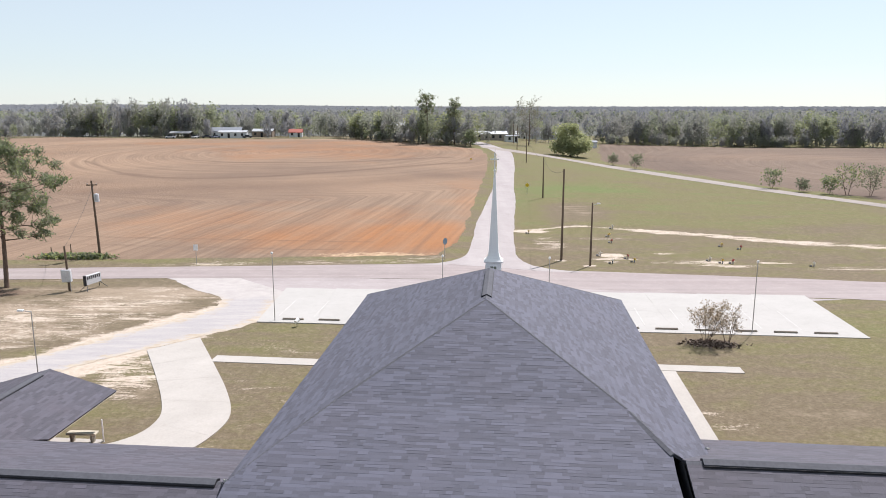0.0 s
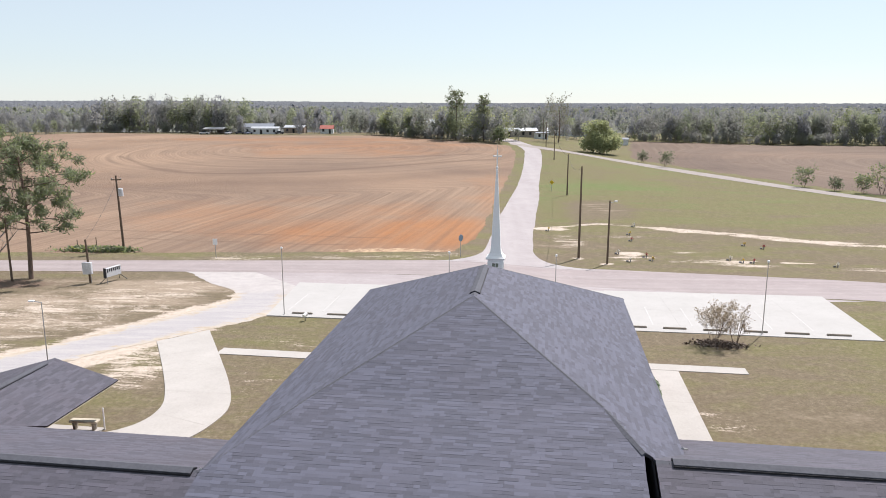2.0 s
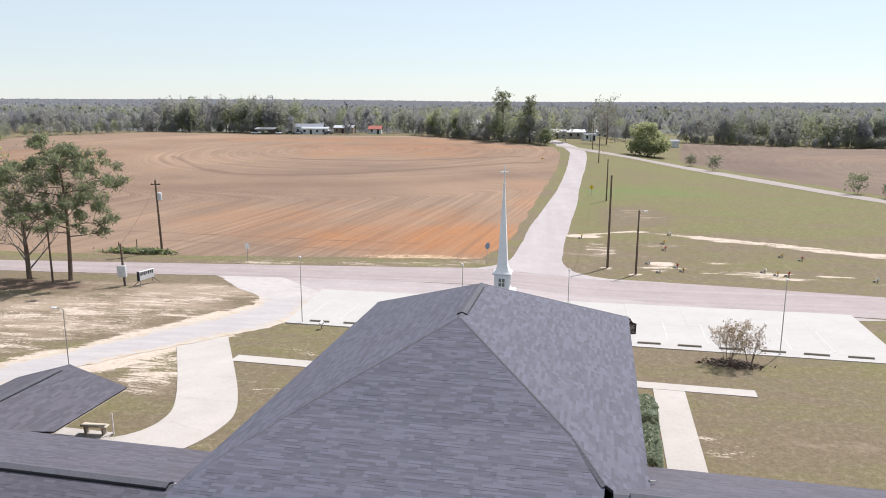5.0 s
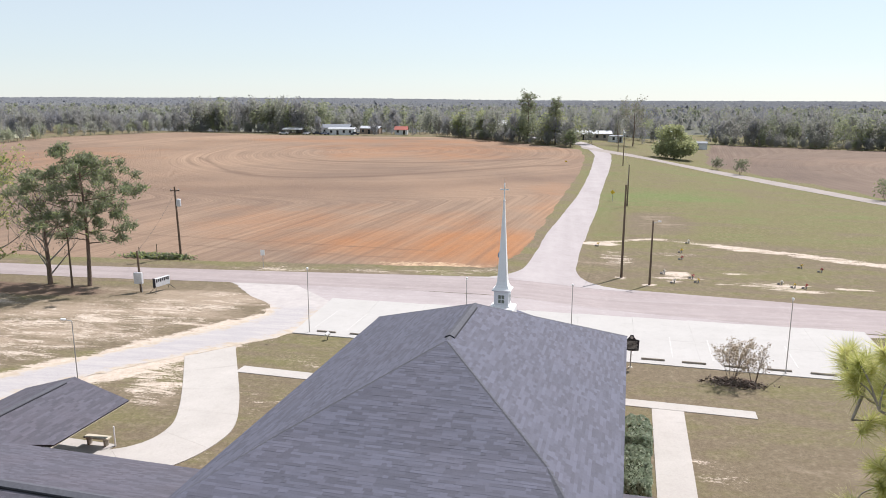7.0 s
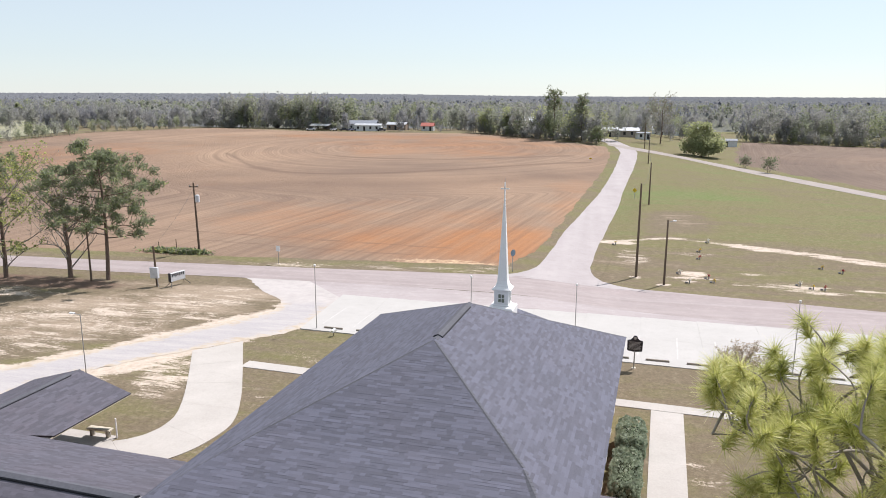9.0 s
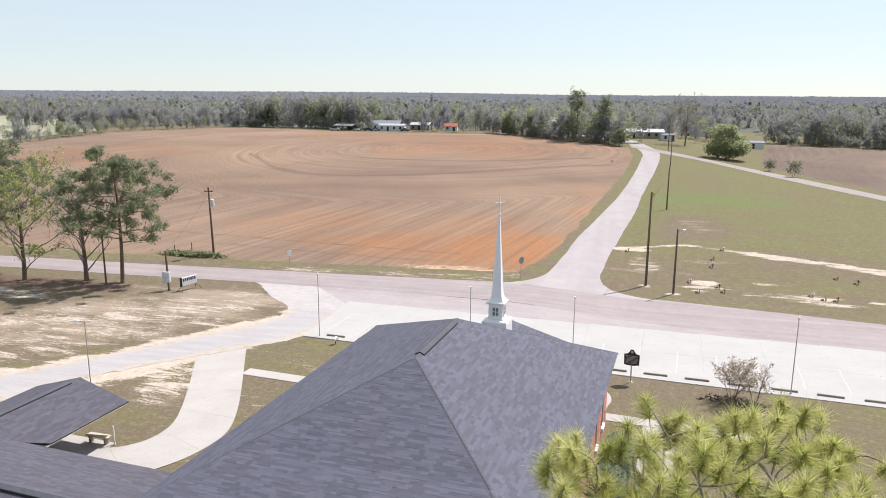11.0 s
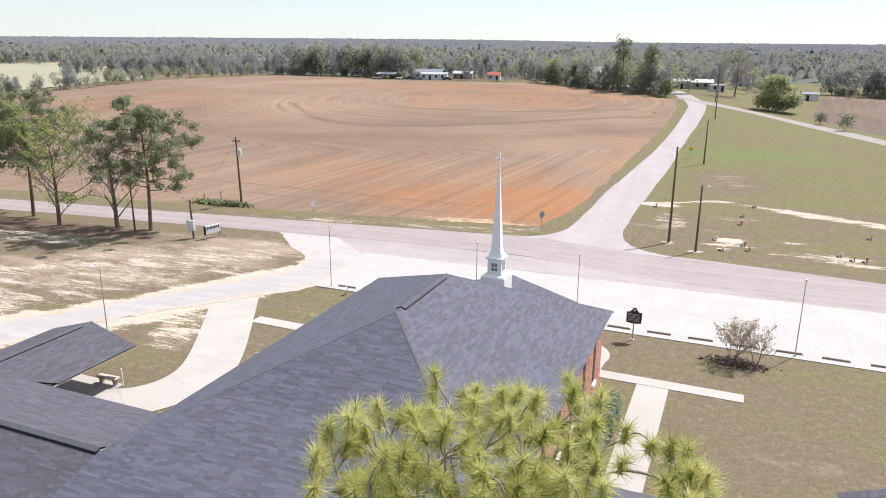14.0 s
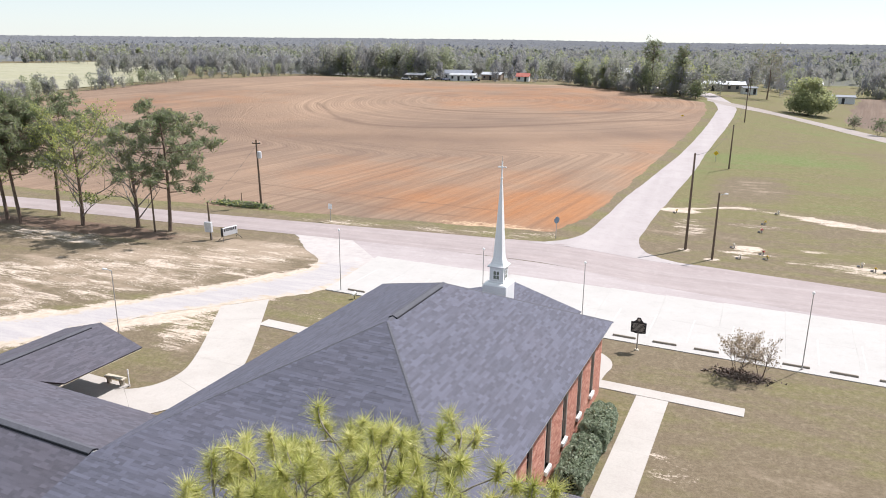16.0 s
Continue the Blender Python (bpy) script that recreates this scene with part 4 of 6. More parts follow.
# wings
part("wall", box(7.3, -15.9, 0, 29.6, -15.6, 2.6), M_BRICK, right_wing)
part("fascia", box(7.75, -15.1, 2.60, 30, -15.07, 2.72), M_WHITE, right_wing)
part("wall", box(29.3, -28, 0, 29.6, -15.9, 3.0), M_BRICK, right_wing)
part("wall", box(19.2, -15.6, 0, 26.6, -12.5, 2.6), M_BRICK, right_wing)
part("wall", box(-36, -18.2, 0, -7.3, -17.9, 2.5), M_BRICK, left_wing)
part("wall", box(-36, -28, 0, -35.7, -18.2, 2.6), M_BRICK, left_wing)
part("gutter", box(-36, -17.44, 2.50, -7.75, -17.38, 2.56), M_CONCWALL, left_wing, "thin pale gutter along the eave")
for u, v in ((-22.6, -11.9), (-24.3, -11.9), (-24.3, -17.0)):
    part("post", box(u - 0.08, v - 0.08, 0, u + 0.08, v + 0.08, 2.2), M_WHITE, porch)
part("fascia", box(-18.24, -17.3, 2.14, -18.22, -11.12, 2.2), M_CONCWALL, porch)
mesh("gable", [(-24.6, -11.3, 2.2), (-18.5, -11.3, 2.2), (-21.55, -11.3, 3.12), (-24.6, -11.4, 2.2), (-18.5, -11.4, 2.2), (-21.55, -11.4, 3.12)], [(0, 1, 2), (5, 4, 3), (0, 3, 4, 1), (1, 4, 5, 2), (2, 5, 3, 0)], M_WHITE, porch)
mesh("gable", [(-4.4, 4.6, 2.95), (4.4, 4.6, 2.95), (0, 4.6, 4.25), (-4.4, 4.4, 2.95), (4.4, 4.4, 2.95), (0, 4.4, 4.25)], [(0, 1, 2), (5, 4, 3), (0, 3, 4, 1), (1, 4, 5, 2), (2, 5, 3, 0)], M_WHITE, portico)
for u in (-4.1, -1.5, 1.5, 4.1):
    c = part("column", lathe([(0.2, 0.04), (0.2, 0.2), (0.15, 0.25), (0.13, 2.7), (0.19, 2.8), (0.19, 2.95)], 16), M_WHITE, portico)
    c.location = (u, 4.4, 0)

steeple = empty("steeple", SITE @ pose(0.0, 1.45, 0), "slender white steeple with louvred lantern and cross", "steeple")
SQ = math.sqrt(2)
part("base", lathe([(0.80 * SQ, 3.6), (0.80 * SQ, 5.30), (0.74 * SQ, 5.38), (0.60 * SQ, 5.42)], 4), M_WHITE, steeple)
lantern = part("lantern", lathe([(0.50 * SQ, 5.42), (0.50 * SQ, 5.5), (0.46 * SQ, 5.53), (0.46 * SQ, 6.42)], 4), M_WHITE, steeple)
for k in range(4):
    q = pose(0, 0, 0, 0, 0, 90 * k)
    w = part("lantern_window", box(-0.2, -0.475, 5.68, 0.2, -0.45, 6.22), plain("tinted_lantern_glass", (0.20, 0.22, 0.17), 0.25), lantern, "small four-pane greenish window")
    w.matrix_local = q
    for b in (box(-0.25, -0.5, 5.63, -0.19, -0.45, 6.27), box(0.19, -0.5, 5.63, 0.25, -0.45, 6.27), box(-0.19, -0.5, 6.21, 0.19, -0.45, 6.27), box(-0.19, -0.5, 5.63, 0.19, -0.45, 5.69), box(-0.018, -0.492, 5.69, 0.018, -0.47, 6.21), box(-0.19, -0.49, 5.93, 0.19, -0.47, 5.965)):
        part("frame", b, M_WHITE, w)
part("cornice", lathe([(0.47 * SQ, 6.42), (0.57 * SQ, 6.46), (0.60 * SQ, 6.52), (0.56 * SQ, 6.56)], 4), M_WHITE, steeple)
part("spire", lathe([(0.54 * SQ, 6.56), (0.44 * SQ, 6.66), (0.36 * SQ, 6.82), (0.31 * SQ, 7.05), (0.285 * SQ, 7.4), (0.05 * SQ, 12.0), (0.02, 12.08)], 4), M_WHITE, steeple)
ball = lathe([(0.01, 12.02), (0.06, 12.05), (0.085, 12.11), (0.06, 12.18), (0.02, 12.2)], 12)
part("ball", ball, M_WHITE, steeple, smooth=True)
bm = box(-0.035, -0.035, 12.18, 0.035, 0.035, 13.2)
box(-0.27, -0.034, 12.78, 0.27, 0.034, 12.85, bm)
part("cross", bm, M_WHITE, steeple, "plain white cross on the spire tip")
part("lightning_rod", rod((0, 0, 13.18), (0, 0, 13.5), 0.012, 0.005, 6), M_STEEL, steeple)


# ---- foliage ----
def tris(centres, size, rng, flat=0.0, stretch=1.0, thin=1.0, upright=0.0):
    """Random small triangles round the centres; returns vertices (3 each)."""
    n = len(centres)
    a, b = rng.normal(size=(n, 3)), rng.normal(size=(n, 3))
    a[:, 2] *= 1 - flat
    a[:, 2] += upright
    b[:, 2] *= 1 - flat
    a /= np.linalg.norm(a, axis=1)[:, None]
    b -= a * (a * b).sum(1)[:, None]
    b /= np.linalg.norm(b, axis=1)[:, None]
    s = (size * rng.uniform(0.6, 1.4, n))[:, None]
    return np.stack((centres - a * s * 0.5 * stretch - b * s * 0.3 * thin, centres + a * s * 0.5 * stretch - b * s * 0.1 * thin, centres + b * s * 0.6 * thin), 1).reshape(-1, 3)


def soup(name, verts, tone, material, parent=None):
    n = len(verts) // 3
    me = bpy.data.meshes.new(name)
    me.vertices.add(len(verts))
    me.vertices.foreach_set("co", np.asarray(verts, np.float32).ravel())
    me.loops.add(3 * n)
    me.loops.foreach_set("vertex_index", np.arange(3 * n, dtype=np.int32))
    me.polygons.add(n)
    me.polygons.foreach_set("loop_start", np.arange(0, 3 * n, 3, dtype=np.int32))
    me.update()
    me.validate()
    me.materials.append(material)
    ob = new(name, me)
    if parent:
        ob.parent = parent
    attribute(ob, "tone", np.broadcast_to(tone, (3 * n,)) if np.ndim(tone) == 0 else np.repeat(tone, 3))
    return ob


def crown_points(n, rng, rx, rz, lumps=9, hollow=0.55):
    """Points on uneven lumps that make up a crown of radius rx and half height rz, about the origin."""
    d = rng.normal(size=(lumps, 3))
    d /= np.linalg.norm(d, axis=1)[:, None]
    c = d * rng.uniform(0.35, 0.75, (lumps, 1))
    r = rng.uniform(0.28, 0.5, lumps)
    k = rng.integers(0, lumps, n)
    e = rng.normal(size=(n, 3))
    e /= np.linalg.norm(e, axis=1)[:, None]
    p = c[k] + e * (r[k] * rng.uniform(hollow, 1.0, n))[:, None]
    return p * np.array((rx, rx, rz))


def woods(name, places, count, size, label, seed):
    """A stand of trees: rows of (x, y, height, tone, form); form 0 leafy, 1 bare, 2 pine."""
    rng = np.random.default_rng(seed)
    V, T, trunks, tf = [], [], [], []
    for x, y, h, tone, form in places:
        z = gz(x, y)
        n = int(count * rng.uniform(0.8, 1.2) * (0.65 if form == 2 else 1))
        if form == 2:
            p = crown_points(n, rng, h * 0.21, h * 0.27, 9, 0.4) + (0, 0, h * 0.73)
        elif form == 1:
            p = crown_points(n, rng, h * 0.30, h * 0.52, 12, 0.3) + (0, 0, h * 0.47)
        else:
            p = crown_points(n, rng, h * 0.33, h * 0.50, 12) + (0, 0, h * 0.48)
        p[:, 2] = np.maximum(p[:, 2], 0.3)
        V.append(tris(p + (x, y, z), size * h / 14, rng, 0.3 if form != 1 else 0, 2.6 if form == 1 else 1.2, 0.55 if form == 1 else 1.0, 1.6 if form == 1 else 0.0))
        T.append(np.full(n, tone))
        k = len(trunks)
        r = h * 0.009
        for zz, rr in ((z - 0.3, r), (z + h * 0.75, r * 0.4)):
            trunks += [(x + rr * math.cos(a), y + rr * math.sin(a), zz) for a in (0, 2.1, 4.2)]
        tf += [(k + i, k + (i + 1) % 3, k + 3 + (i + 1) % 3, k + 3 + i) for i in range(3)]
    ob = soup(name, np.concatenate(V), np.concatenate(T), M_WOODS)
    tr = mesh("trunks", trunks, tf, M_TWIG, ob)
    tagged(tr, kind="stuff")
    return tagged(ob, label, "woods", kind="stuff")


def stand(rng, poly_line, depth, gap, heights, mixture):
    """Tree places along a line, scattered over a depth behind it."""
    out = []
    for a, b in zip(poly_line, poly_line[1:]):
        a, b = np.array(a, float), np.array(b, float)
        n = max(1, int(np.linalg.norm(b - a) * depth / gap ** 2))
        side = np.array((-(b - a)[1], (b - a)[0])) / np.linalg.norm(b - a)
        if side[1] < 0:
            side = -side
        for _ in range(n):
            p = a + (b - a) * rng.random() + side * depth * rng.random() ** 1.3
            form, tone = mixture[rng.integers(len(mixture))]
            out.append((p[0], p[1], rng.uniform(*heights) * (1.15 if form == 2 else 1.0), float(np.clip(tone + rng.normal() * 0.06, 0, 1)), form))
    return out


rng = np.random.default_rng(7)
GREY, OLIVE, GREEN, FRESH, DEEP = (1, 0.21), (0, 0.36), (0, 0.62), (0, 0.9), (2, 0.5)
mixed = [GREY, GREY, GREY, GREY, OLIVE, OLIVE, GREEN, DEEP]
# low tones take the haze-coloured end of the woodland ramp
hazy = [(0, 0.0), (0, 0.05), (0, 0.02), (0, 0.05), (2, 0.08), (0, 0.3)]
places = []
places += stand(rng, [(-186, 350), (-150, 352), (-112, 340)], 26, 5.6, (15.5, 19.5), [GREEN, OLIVE, OLIVE, GREY, GREY, GREEN])
places += stand(rng, [(-112, 362), (-40, 352), (14, 330), (60, 352)], 40, 8.0, (10, 14), [GREY, GREY, OLIVE, OLIVE, GREEN])
places += stand(rng, [(-52, 334), (-44, 329)], 12, 5.0, (10, 12), [OLIVE, OLIVE, GREY])
places += stand(rng, [(-42, 330), (-10, 290), (9, 276)], 17, 4.6, (11, 15), [OLIVE, GREEN, FRESH, FRESH, OLIVE, GREY, OLIVE])
places += stand(rng, [(74, 355), (100, 338), (131, 323), (192, 322), (250, 268), (330, 208), (420, 150)], 30, 6.2, (13, 17.5), [GREY, GREEN, OLIVE, OLIVE, GREEN, GREY, GREY])
places += stand(rng, [(-178, 140), (-208, 196), (-214, 280), (-190, 345)], 8, 4.2, (4.5, 9), [GREY, OLIVE, GREEN])
places += stand(rng, [(-260, 290), (-214, 352), (-186, 380)], 60, 7.0, (9, 13), [GREY, GREY, OLIVE])
for line in ([(-190, 346), (-150, 350), (-112, 337)], [(-42, 328), (-10, 288), (9, 274)], [(72, 353), (100, 335), (131, 320.5), (192, 319.5), (250, 265), (330, 205), (420, 147)]):
    places += stand(rng, line, 5, 2.0, (3, 6.5), [GREY, GREY, OLIVE, OLIVE, GREEN])
for x, y, h in ((-80, 337, 12), (-62, 338, 11), (-108, 339, 10), (-74, 341, 9), (27, 322, 10), (40, 318, 9), (8, 308, 9)):
    places.append((x, y, h, 0.15, 1))
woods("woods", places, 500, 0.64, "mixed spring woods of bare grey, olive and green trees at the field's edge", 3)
mid = []
for _ in range(3300):
    y = rng.uniform(400, 950)
    x = rng.uniform(-1.35, 0.66) * y
    if -520 < x < -225 and y < 470 or (20 < x < 120 and y < 420):
        continue
    form, tone = mixed[rng.integers(len(mixed))]
    mid.append((x, y, rng.uniform(10, 14.5), float(np.clip(tone + rng.normal() * 0.07, 0, 1)), form))
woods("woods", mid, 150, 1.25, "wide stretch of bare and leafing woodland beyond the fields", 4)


def canopy():
    """The closed roof of the far woods: one rough sheet of tree tops that runs to the horizon."""
    gen = np.random.default_rng(15)
    az = np.radians(np.arange(-62, 46, 0.16))
    r = 430 * np.exp(np.arange(0, math.log(4650 / 430), 0.0085))
    A, D = np.meshgrid(az, r)
    x, y = (D * np.sin(A)).ravel(), (D * np.cos(A)).ravel()
    d = D.ravel()
    rough = gen.normal(size=len(x)) * np.clip(0.8 + d / 3000, 0.9, 1.5)
    pasture = inside(x, y, [(-640, 300), (-400, 240), (-205, 160), (-215, 300), (-350, 465), (-500, 580)])
    clearing = inside(x, y, [(5, 300), (130, 300), (130, 445), (5, 445)])
    shelter = ss(440, 520, d) * ss(12, 70, -pasture) * ss(0, 60, -clearing)
    h = (6.5 + 3.0 * ss(800, 1500, d) + 1.6 * wobble(x, y, 0.021, 1.0) + 1.6 * wobble(x, y, 0.006, 4.0) + rough + 3.0 * ss(1800, 3000, d)) * shelter
    z = ground_z(x, y) + h
    n = len(az)
    i, j = np.meshgrid(np.arange(len(r) - 1), np.arange(n - 1), indexing="ij")
    a = (i * n + j).ravel()
    quads = np.stack((a, a + 1, a + n + 1, a + n), 1)
    open_land = (pasture > -12) | (clearing > 0) | (y < 300)
    quads = quads[~open_land[quads].any(1)]
    used, inv = np.unique(quads, return_inverse=True)
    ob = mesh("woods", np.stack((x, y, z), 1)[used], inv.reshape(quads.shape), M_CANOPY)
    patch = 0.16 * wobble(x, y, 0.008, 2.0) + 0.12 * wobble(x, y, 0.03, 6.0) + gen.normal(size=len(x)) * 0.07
    # tone drops with distance, so painted haze turns the far crowns blue-grey
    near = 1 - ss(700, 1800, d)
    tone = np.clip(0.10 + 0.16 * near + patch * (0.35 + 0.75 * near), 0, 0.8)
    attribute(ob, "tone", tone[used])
    return tagged(ob, "distant grey and olive woodland running to the horizon", "woods", kind="stuff")


canopy()
far = []
for _ in range(1600):
    y = 950 * (2.6 ** rng.random())
    x = rng.uniform(-1.4, 0.7) * y
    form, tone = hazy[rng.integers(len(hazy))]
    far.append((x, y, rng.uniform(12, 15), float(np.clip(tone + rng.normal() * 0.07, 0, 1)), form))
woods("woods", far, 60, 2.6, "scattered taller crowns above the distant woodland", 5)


# ---- single trees ----
def limb(verts, faces, pts, r0, r1, seg=6):
    """A tapered tube through pts, added to lists."""
    base = len(verts)
    n = len(pts)
    for i, p in enumerate(pts):
        d = (Vector(pts[min(i + 1, n - 1)]) - Vector(pts[max(i - 1, 0)])).normalized()
        s = d.cross(Vector((0.3, 0.9, 0.1))).normalized()
        t = d.cross(s)
        r = r0 + (r1 - r0) * i / (n - 1)
        for k in range(seg):
            a = 2 * math.pi * k / seg
            verts.append(Vector(p) + s * (r * math.cos(a)) + t * (r * math.sin(a)))
    for i in range(n - 1):
        for k in range(seg):
            faces.append((base + i * seg + k, base + i * seg + (k + 1) % seg, base + (i + 1) * seg + (k + 1) % seg, base + (i + 1) * seg + k))


def bent(a, b, rnd, sag=0.12, n=5):
    a, b = Vector(a), Vector(b)
    k = (b - a).length * sag
    off = Vector((rnd.uniform(-k, k), rnd.uniform(-k, k), rnd.uniform(-k * 0.3, k)))
    return [a.lerp(b, i / n) + off * math.sin(math.pi * i / n) for i in range(n + 1)]


def broad_tree(name, x, y, h, label, seed, kind="leafy", tone=0.6, spread=0.3, leaf=0.3, leaves=2600, clear=0.25, lean=0.0, group="", category="tree", stems=1, trunk_r=None, leaf_mat=None):
    """A tree grown in three orders of branches; kind leafy, bare or pine."""
    rnd, gen = random.Random(seed), np.random.default_rng(seed)
    ob = empty(name, pose(x, y, gz(x, y)), label, category, group)
    tv, tf, bv, bf, tips = [], [], [], [], []
    r = trunk_r or h * 0.016
    for s in range(stems):
        a = 2 * math.pi * s / max(stems, 1) + rnd.random()
        base = Vector((math.cos(a), math.sin(a), 0)) * (0.1 * h * (stems > 1)) * 0.4
        top = base + Vector((lean * h, 0, h * (0.9 if kind == "pine" else 0.72))) + (Vector((math.cos(a), math.sin(a), 0)) * h * 0.22 if stems > 1 else Vector())
        trunk = bent(base - Vector((0, 0, 0.2)), top, rnd, 0.03, 8)
        limb(tv, tf, trunk, r / math.sqrt(stems), r * 0.3 / math.sqrt(stems), 8)
        n = int((26 if kind == "pine" else 17) / math.sqrt(stems))
        for i in range(n):
            f = clear + (1 - clear) * (i + rnd.random()) / n
            k = f * 8
            p = trunk[min(7, int(k))].lerp(trunk[min(8, int(k) + 1)], k - int(k))
            ang = i * 2.4 + rnd.uniform(-0.5, 0.5)
            if kind == "pine":
                g = (f - clear) / (1 - clear)
                reach = h * spread * (0.5 + 0.75 * math.sin(math.pi * min(1, 0.25 + 0.7 * g))) * rnd.uniform(0.55, 1.1)
                up = h * rnd.uniform(-0.02, 0.09)
            else:
                g = (f - clear) / (1 - clear)
                reach = h * spread * (1.05 - 0.5 * g) * rnd.uniform(0.6, 1.1)
                up = reach * rnd.uniform(0.5, 1.1) + 0.1 * h * g
            end = p + Vector((math.cos(ang) * reach, math.sin(ang) * reach, up))
            main = bent(p, end, rnd, 0.12)
            limb(bv, bf, main, r * 0.34 * (1.15 - 0.6 * f), r * 0.07, 5)
            for j in range(6 if kind == "pine" else 8):
                q = main[min(5, 2 + j // 2)]
                d = Vector((rnd.uniform(-1, 1), rnd.uniform(-1, 1), rnd.uniform(-0.1, 1.0))).normalized() * reach * rnd.uniform(0.25, 0.55)
                twig = bent(q, q + d + (end - p) * 0.15, rnd, 0.15, 3)
                limb(bv, bf, twig, r * 0.1, r * 0.025, 4)
                tips.append(twig[-1])
                if kind != "pine":
                    tips.append(twig[2])
                    for _ in range(3):
                        e = Vector((rnd.uniform(-1, 1), rnd.uniform(-1, 1), rnd.uniform(-0.2, 1))).normalized() * reach * rnd.uniform(0.12, 0.3)
                        limb(bv, bf, [twig[-1], twig[-1] + e * 0.5, twig[-1] + e], r * 0.035, r * 0.012, 3)
                        tips.append(twig[-1] + e)
    mesh("trunk", tv, tf, M_BARK, ob, smooth=True)
    mesh("crown_wood", bv, bf, M_BARK if kind == "pine" else M_TWIG, ob, smooth=True)
    if leaves:
        t = np.array([v[:] for v in tips])
        c = t[gen.integers(0, len(t), leaves)]
        c = c + gen.normal(size=(leaves, 3)) * (0.2 + leaf * 0.3 if kind == "pine" else leaf * 0.95) * np.array((1, 1, 0.8 if kind == "pine" else 0.9))
        c = c[c[:, 2] > 0.1]
        soup("crown", tris(c, leaf, gen, 0.0, 2.0 if kind == "pine" else 1.1, 0.45 if kind == "pine" else 1.0), np.clip(tone + gen.normal(size=len(c)) * 0.06, 0, 1), leaf_mat or M_LEAF, ob)
    return ob


def round_tree(x, y, h):
    """A dense rounded tree whose boughs reach the ground."""
    gen = np.random.default_rng(23)
    ob = empty("broad_tree", pose(x, y, gz(x, y)), "rounded olive-green tree with boughs reaching the ground", "tree")
    part("trunk", rod((0, 0, -0.3), (0, 0, h * 0.6), 0.35, 0.15), M_BARK, ob)
    c = crown_points(9000, gen, h * 0.66, h * 0.56, 26, 0.35) + (0, 0, h * 0.45)
    c = c[c[:, 2] > 0.2]
    soup("crown", tris(c, 0.6, gen, 0.35), np.clip(0.84 + gen.normal(size=len(c)) * 0.1, 0, 1), M_WOODS, ob)


LINE = "trees in a row beside the road"
broad_tree("pine_tree", -40.2, 65.2, 13.8, "tall roadside pine with a bare trunk and grey-green crown", 11, "pine", 0.43, 0.36, 0.27, 14000, 0.34, 0.0, LINE)
broad_tree("bare_tree", -44.6, 65.2, 12.2, "leafless grey tree with spreading twigs", 12, "bare", 0.0, 0.42, 0.12, 900, 0.12, -0.03, LINE, trunk_r=0.26)
broad_tree("young_tree", -51.0, 63.6, 12.6, "slender tree just coming into yellow-green leaf", 13, "leafy", 0.8, 0.4, 0.18, 6500, 0.1, 0.0, LINE, trunk_r=0.25)
broad_tree("pine_tree", -57.6, 66.5, 14.2, "tall roadside pine with leaning trunk", 14, "pine", 0.43, 0.36, 0.27, 13000, 0.42, 0.01, LINE)
broad_tree("pine_tree", -58.0, 61.6, 14.0, "tall roadside pine with leaning trunk", 15, "pine", 0.43, 0.35, 0.27, 12000, 0.42, -0.07, LINE)
broad_tree("pine_tree", -61.0, 62.4, 14.3, "tall roadside pine with leaning trunk", 16, "pine", 0.43, 0.35, 0.27, 12000, 0.42, -0.05, LINE)
broad_tree("young_tree", -67.0, 66.0, 11.5, "slender tree just coming into yellow-green leaf", 17, "leafy", 0.74, 0.3, 0.22, 3200, 0.25, 0.0, LINE)
broad_tree("pine_tree", -6.4, 289, 20.0, "tall lone pine above the grove", 21, "pine", 0.4, 0.18, 0.6, 1100, 0.62)
broad_tree("pine_tree", 4.5, 284, 17.5, "tall lone pine above the grove", 22, "pine", 0.4, 0.15, 0.6, 800, 0.6)
round_tree(43.5, 250, 11.5)
broad_tree("bare_tree", 34, 292, 17.5, "large leafless grey tree beside the far road", 24, "bare", 0.2, 0.36, 0.5, 900, 0.2)
broad_tree("cedar_tree", 10.0, 271, 6.0, "dark cedar at the end of the grove", 25, "leafy", 0.45, 0.3, 0.6, 900, 0.05)
for i, (x, y, h, k, tone) in enumerate([(51.4, 221, 3.2, "bare", 0.3), (55, 209, 4.0, "bare", 0.4), (72.5, 160.5, 4.2, "bare", 0.5), (76, 153.5, 2.6, "bare", 0.3), (79.5, 149.5, 3.6, "leafy", 0.55), (82.5, 148, 6.2, "leafy", 0.6), (86, 146, 5.8, "bare", 0.35)]):
    broad_tree("shrub", x, y, h, "scrubby half-bare shrub on the field verge", 30 + i, k, tone, 0.4, 0.35, 420, 0.12, 0.0, "shrubs on the verge", "shrub", 2)
SHRUB = "leafless ornamental shrub with tan twigs on the lawn"
broad_tree("shrub", 18.2, 48.1, 2.9, SHRUB, 41, "bare", 0.55, 0.34, 0.075, 3200, 0.2, 0.0, "", "shrub", 6, 0.05, M_TAN)
broad_tree("shrub", 19.6, 48.0, 2.7, SHRUB, 42, "bare", 0.3, 0.24, 0.07, 900, 0.25, 0.0, "", "shrub", 3, 0.05, M_TAN)


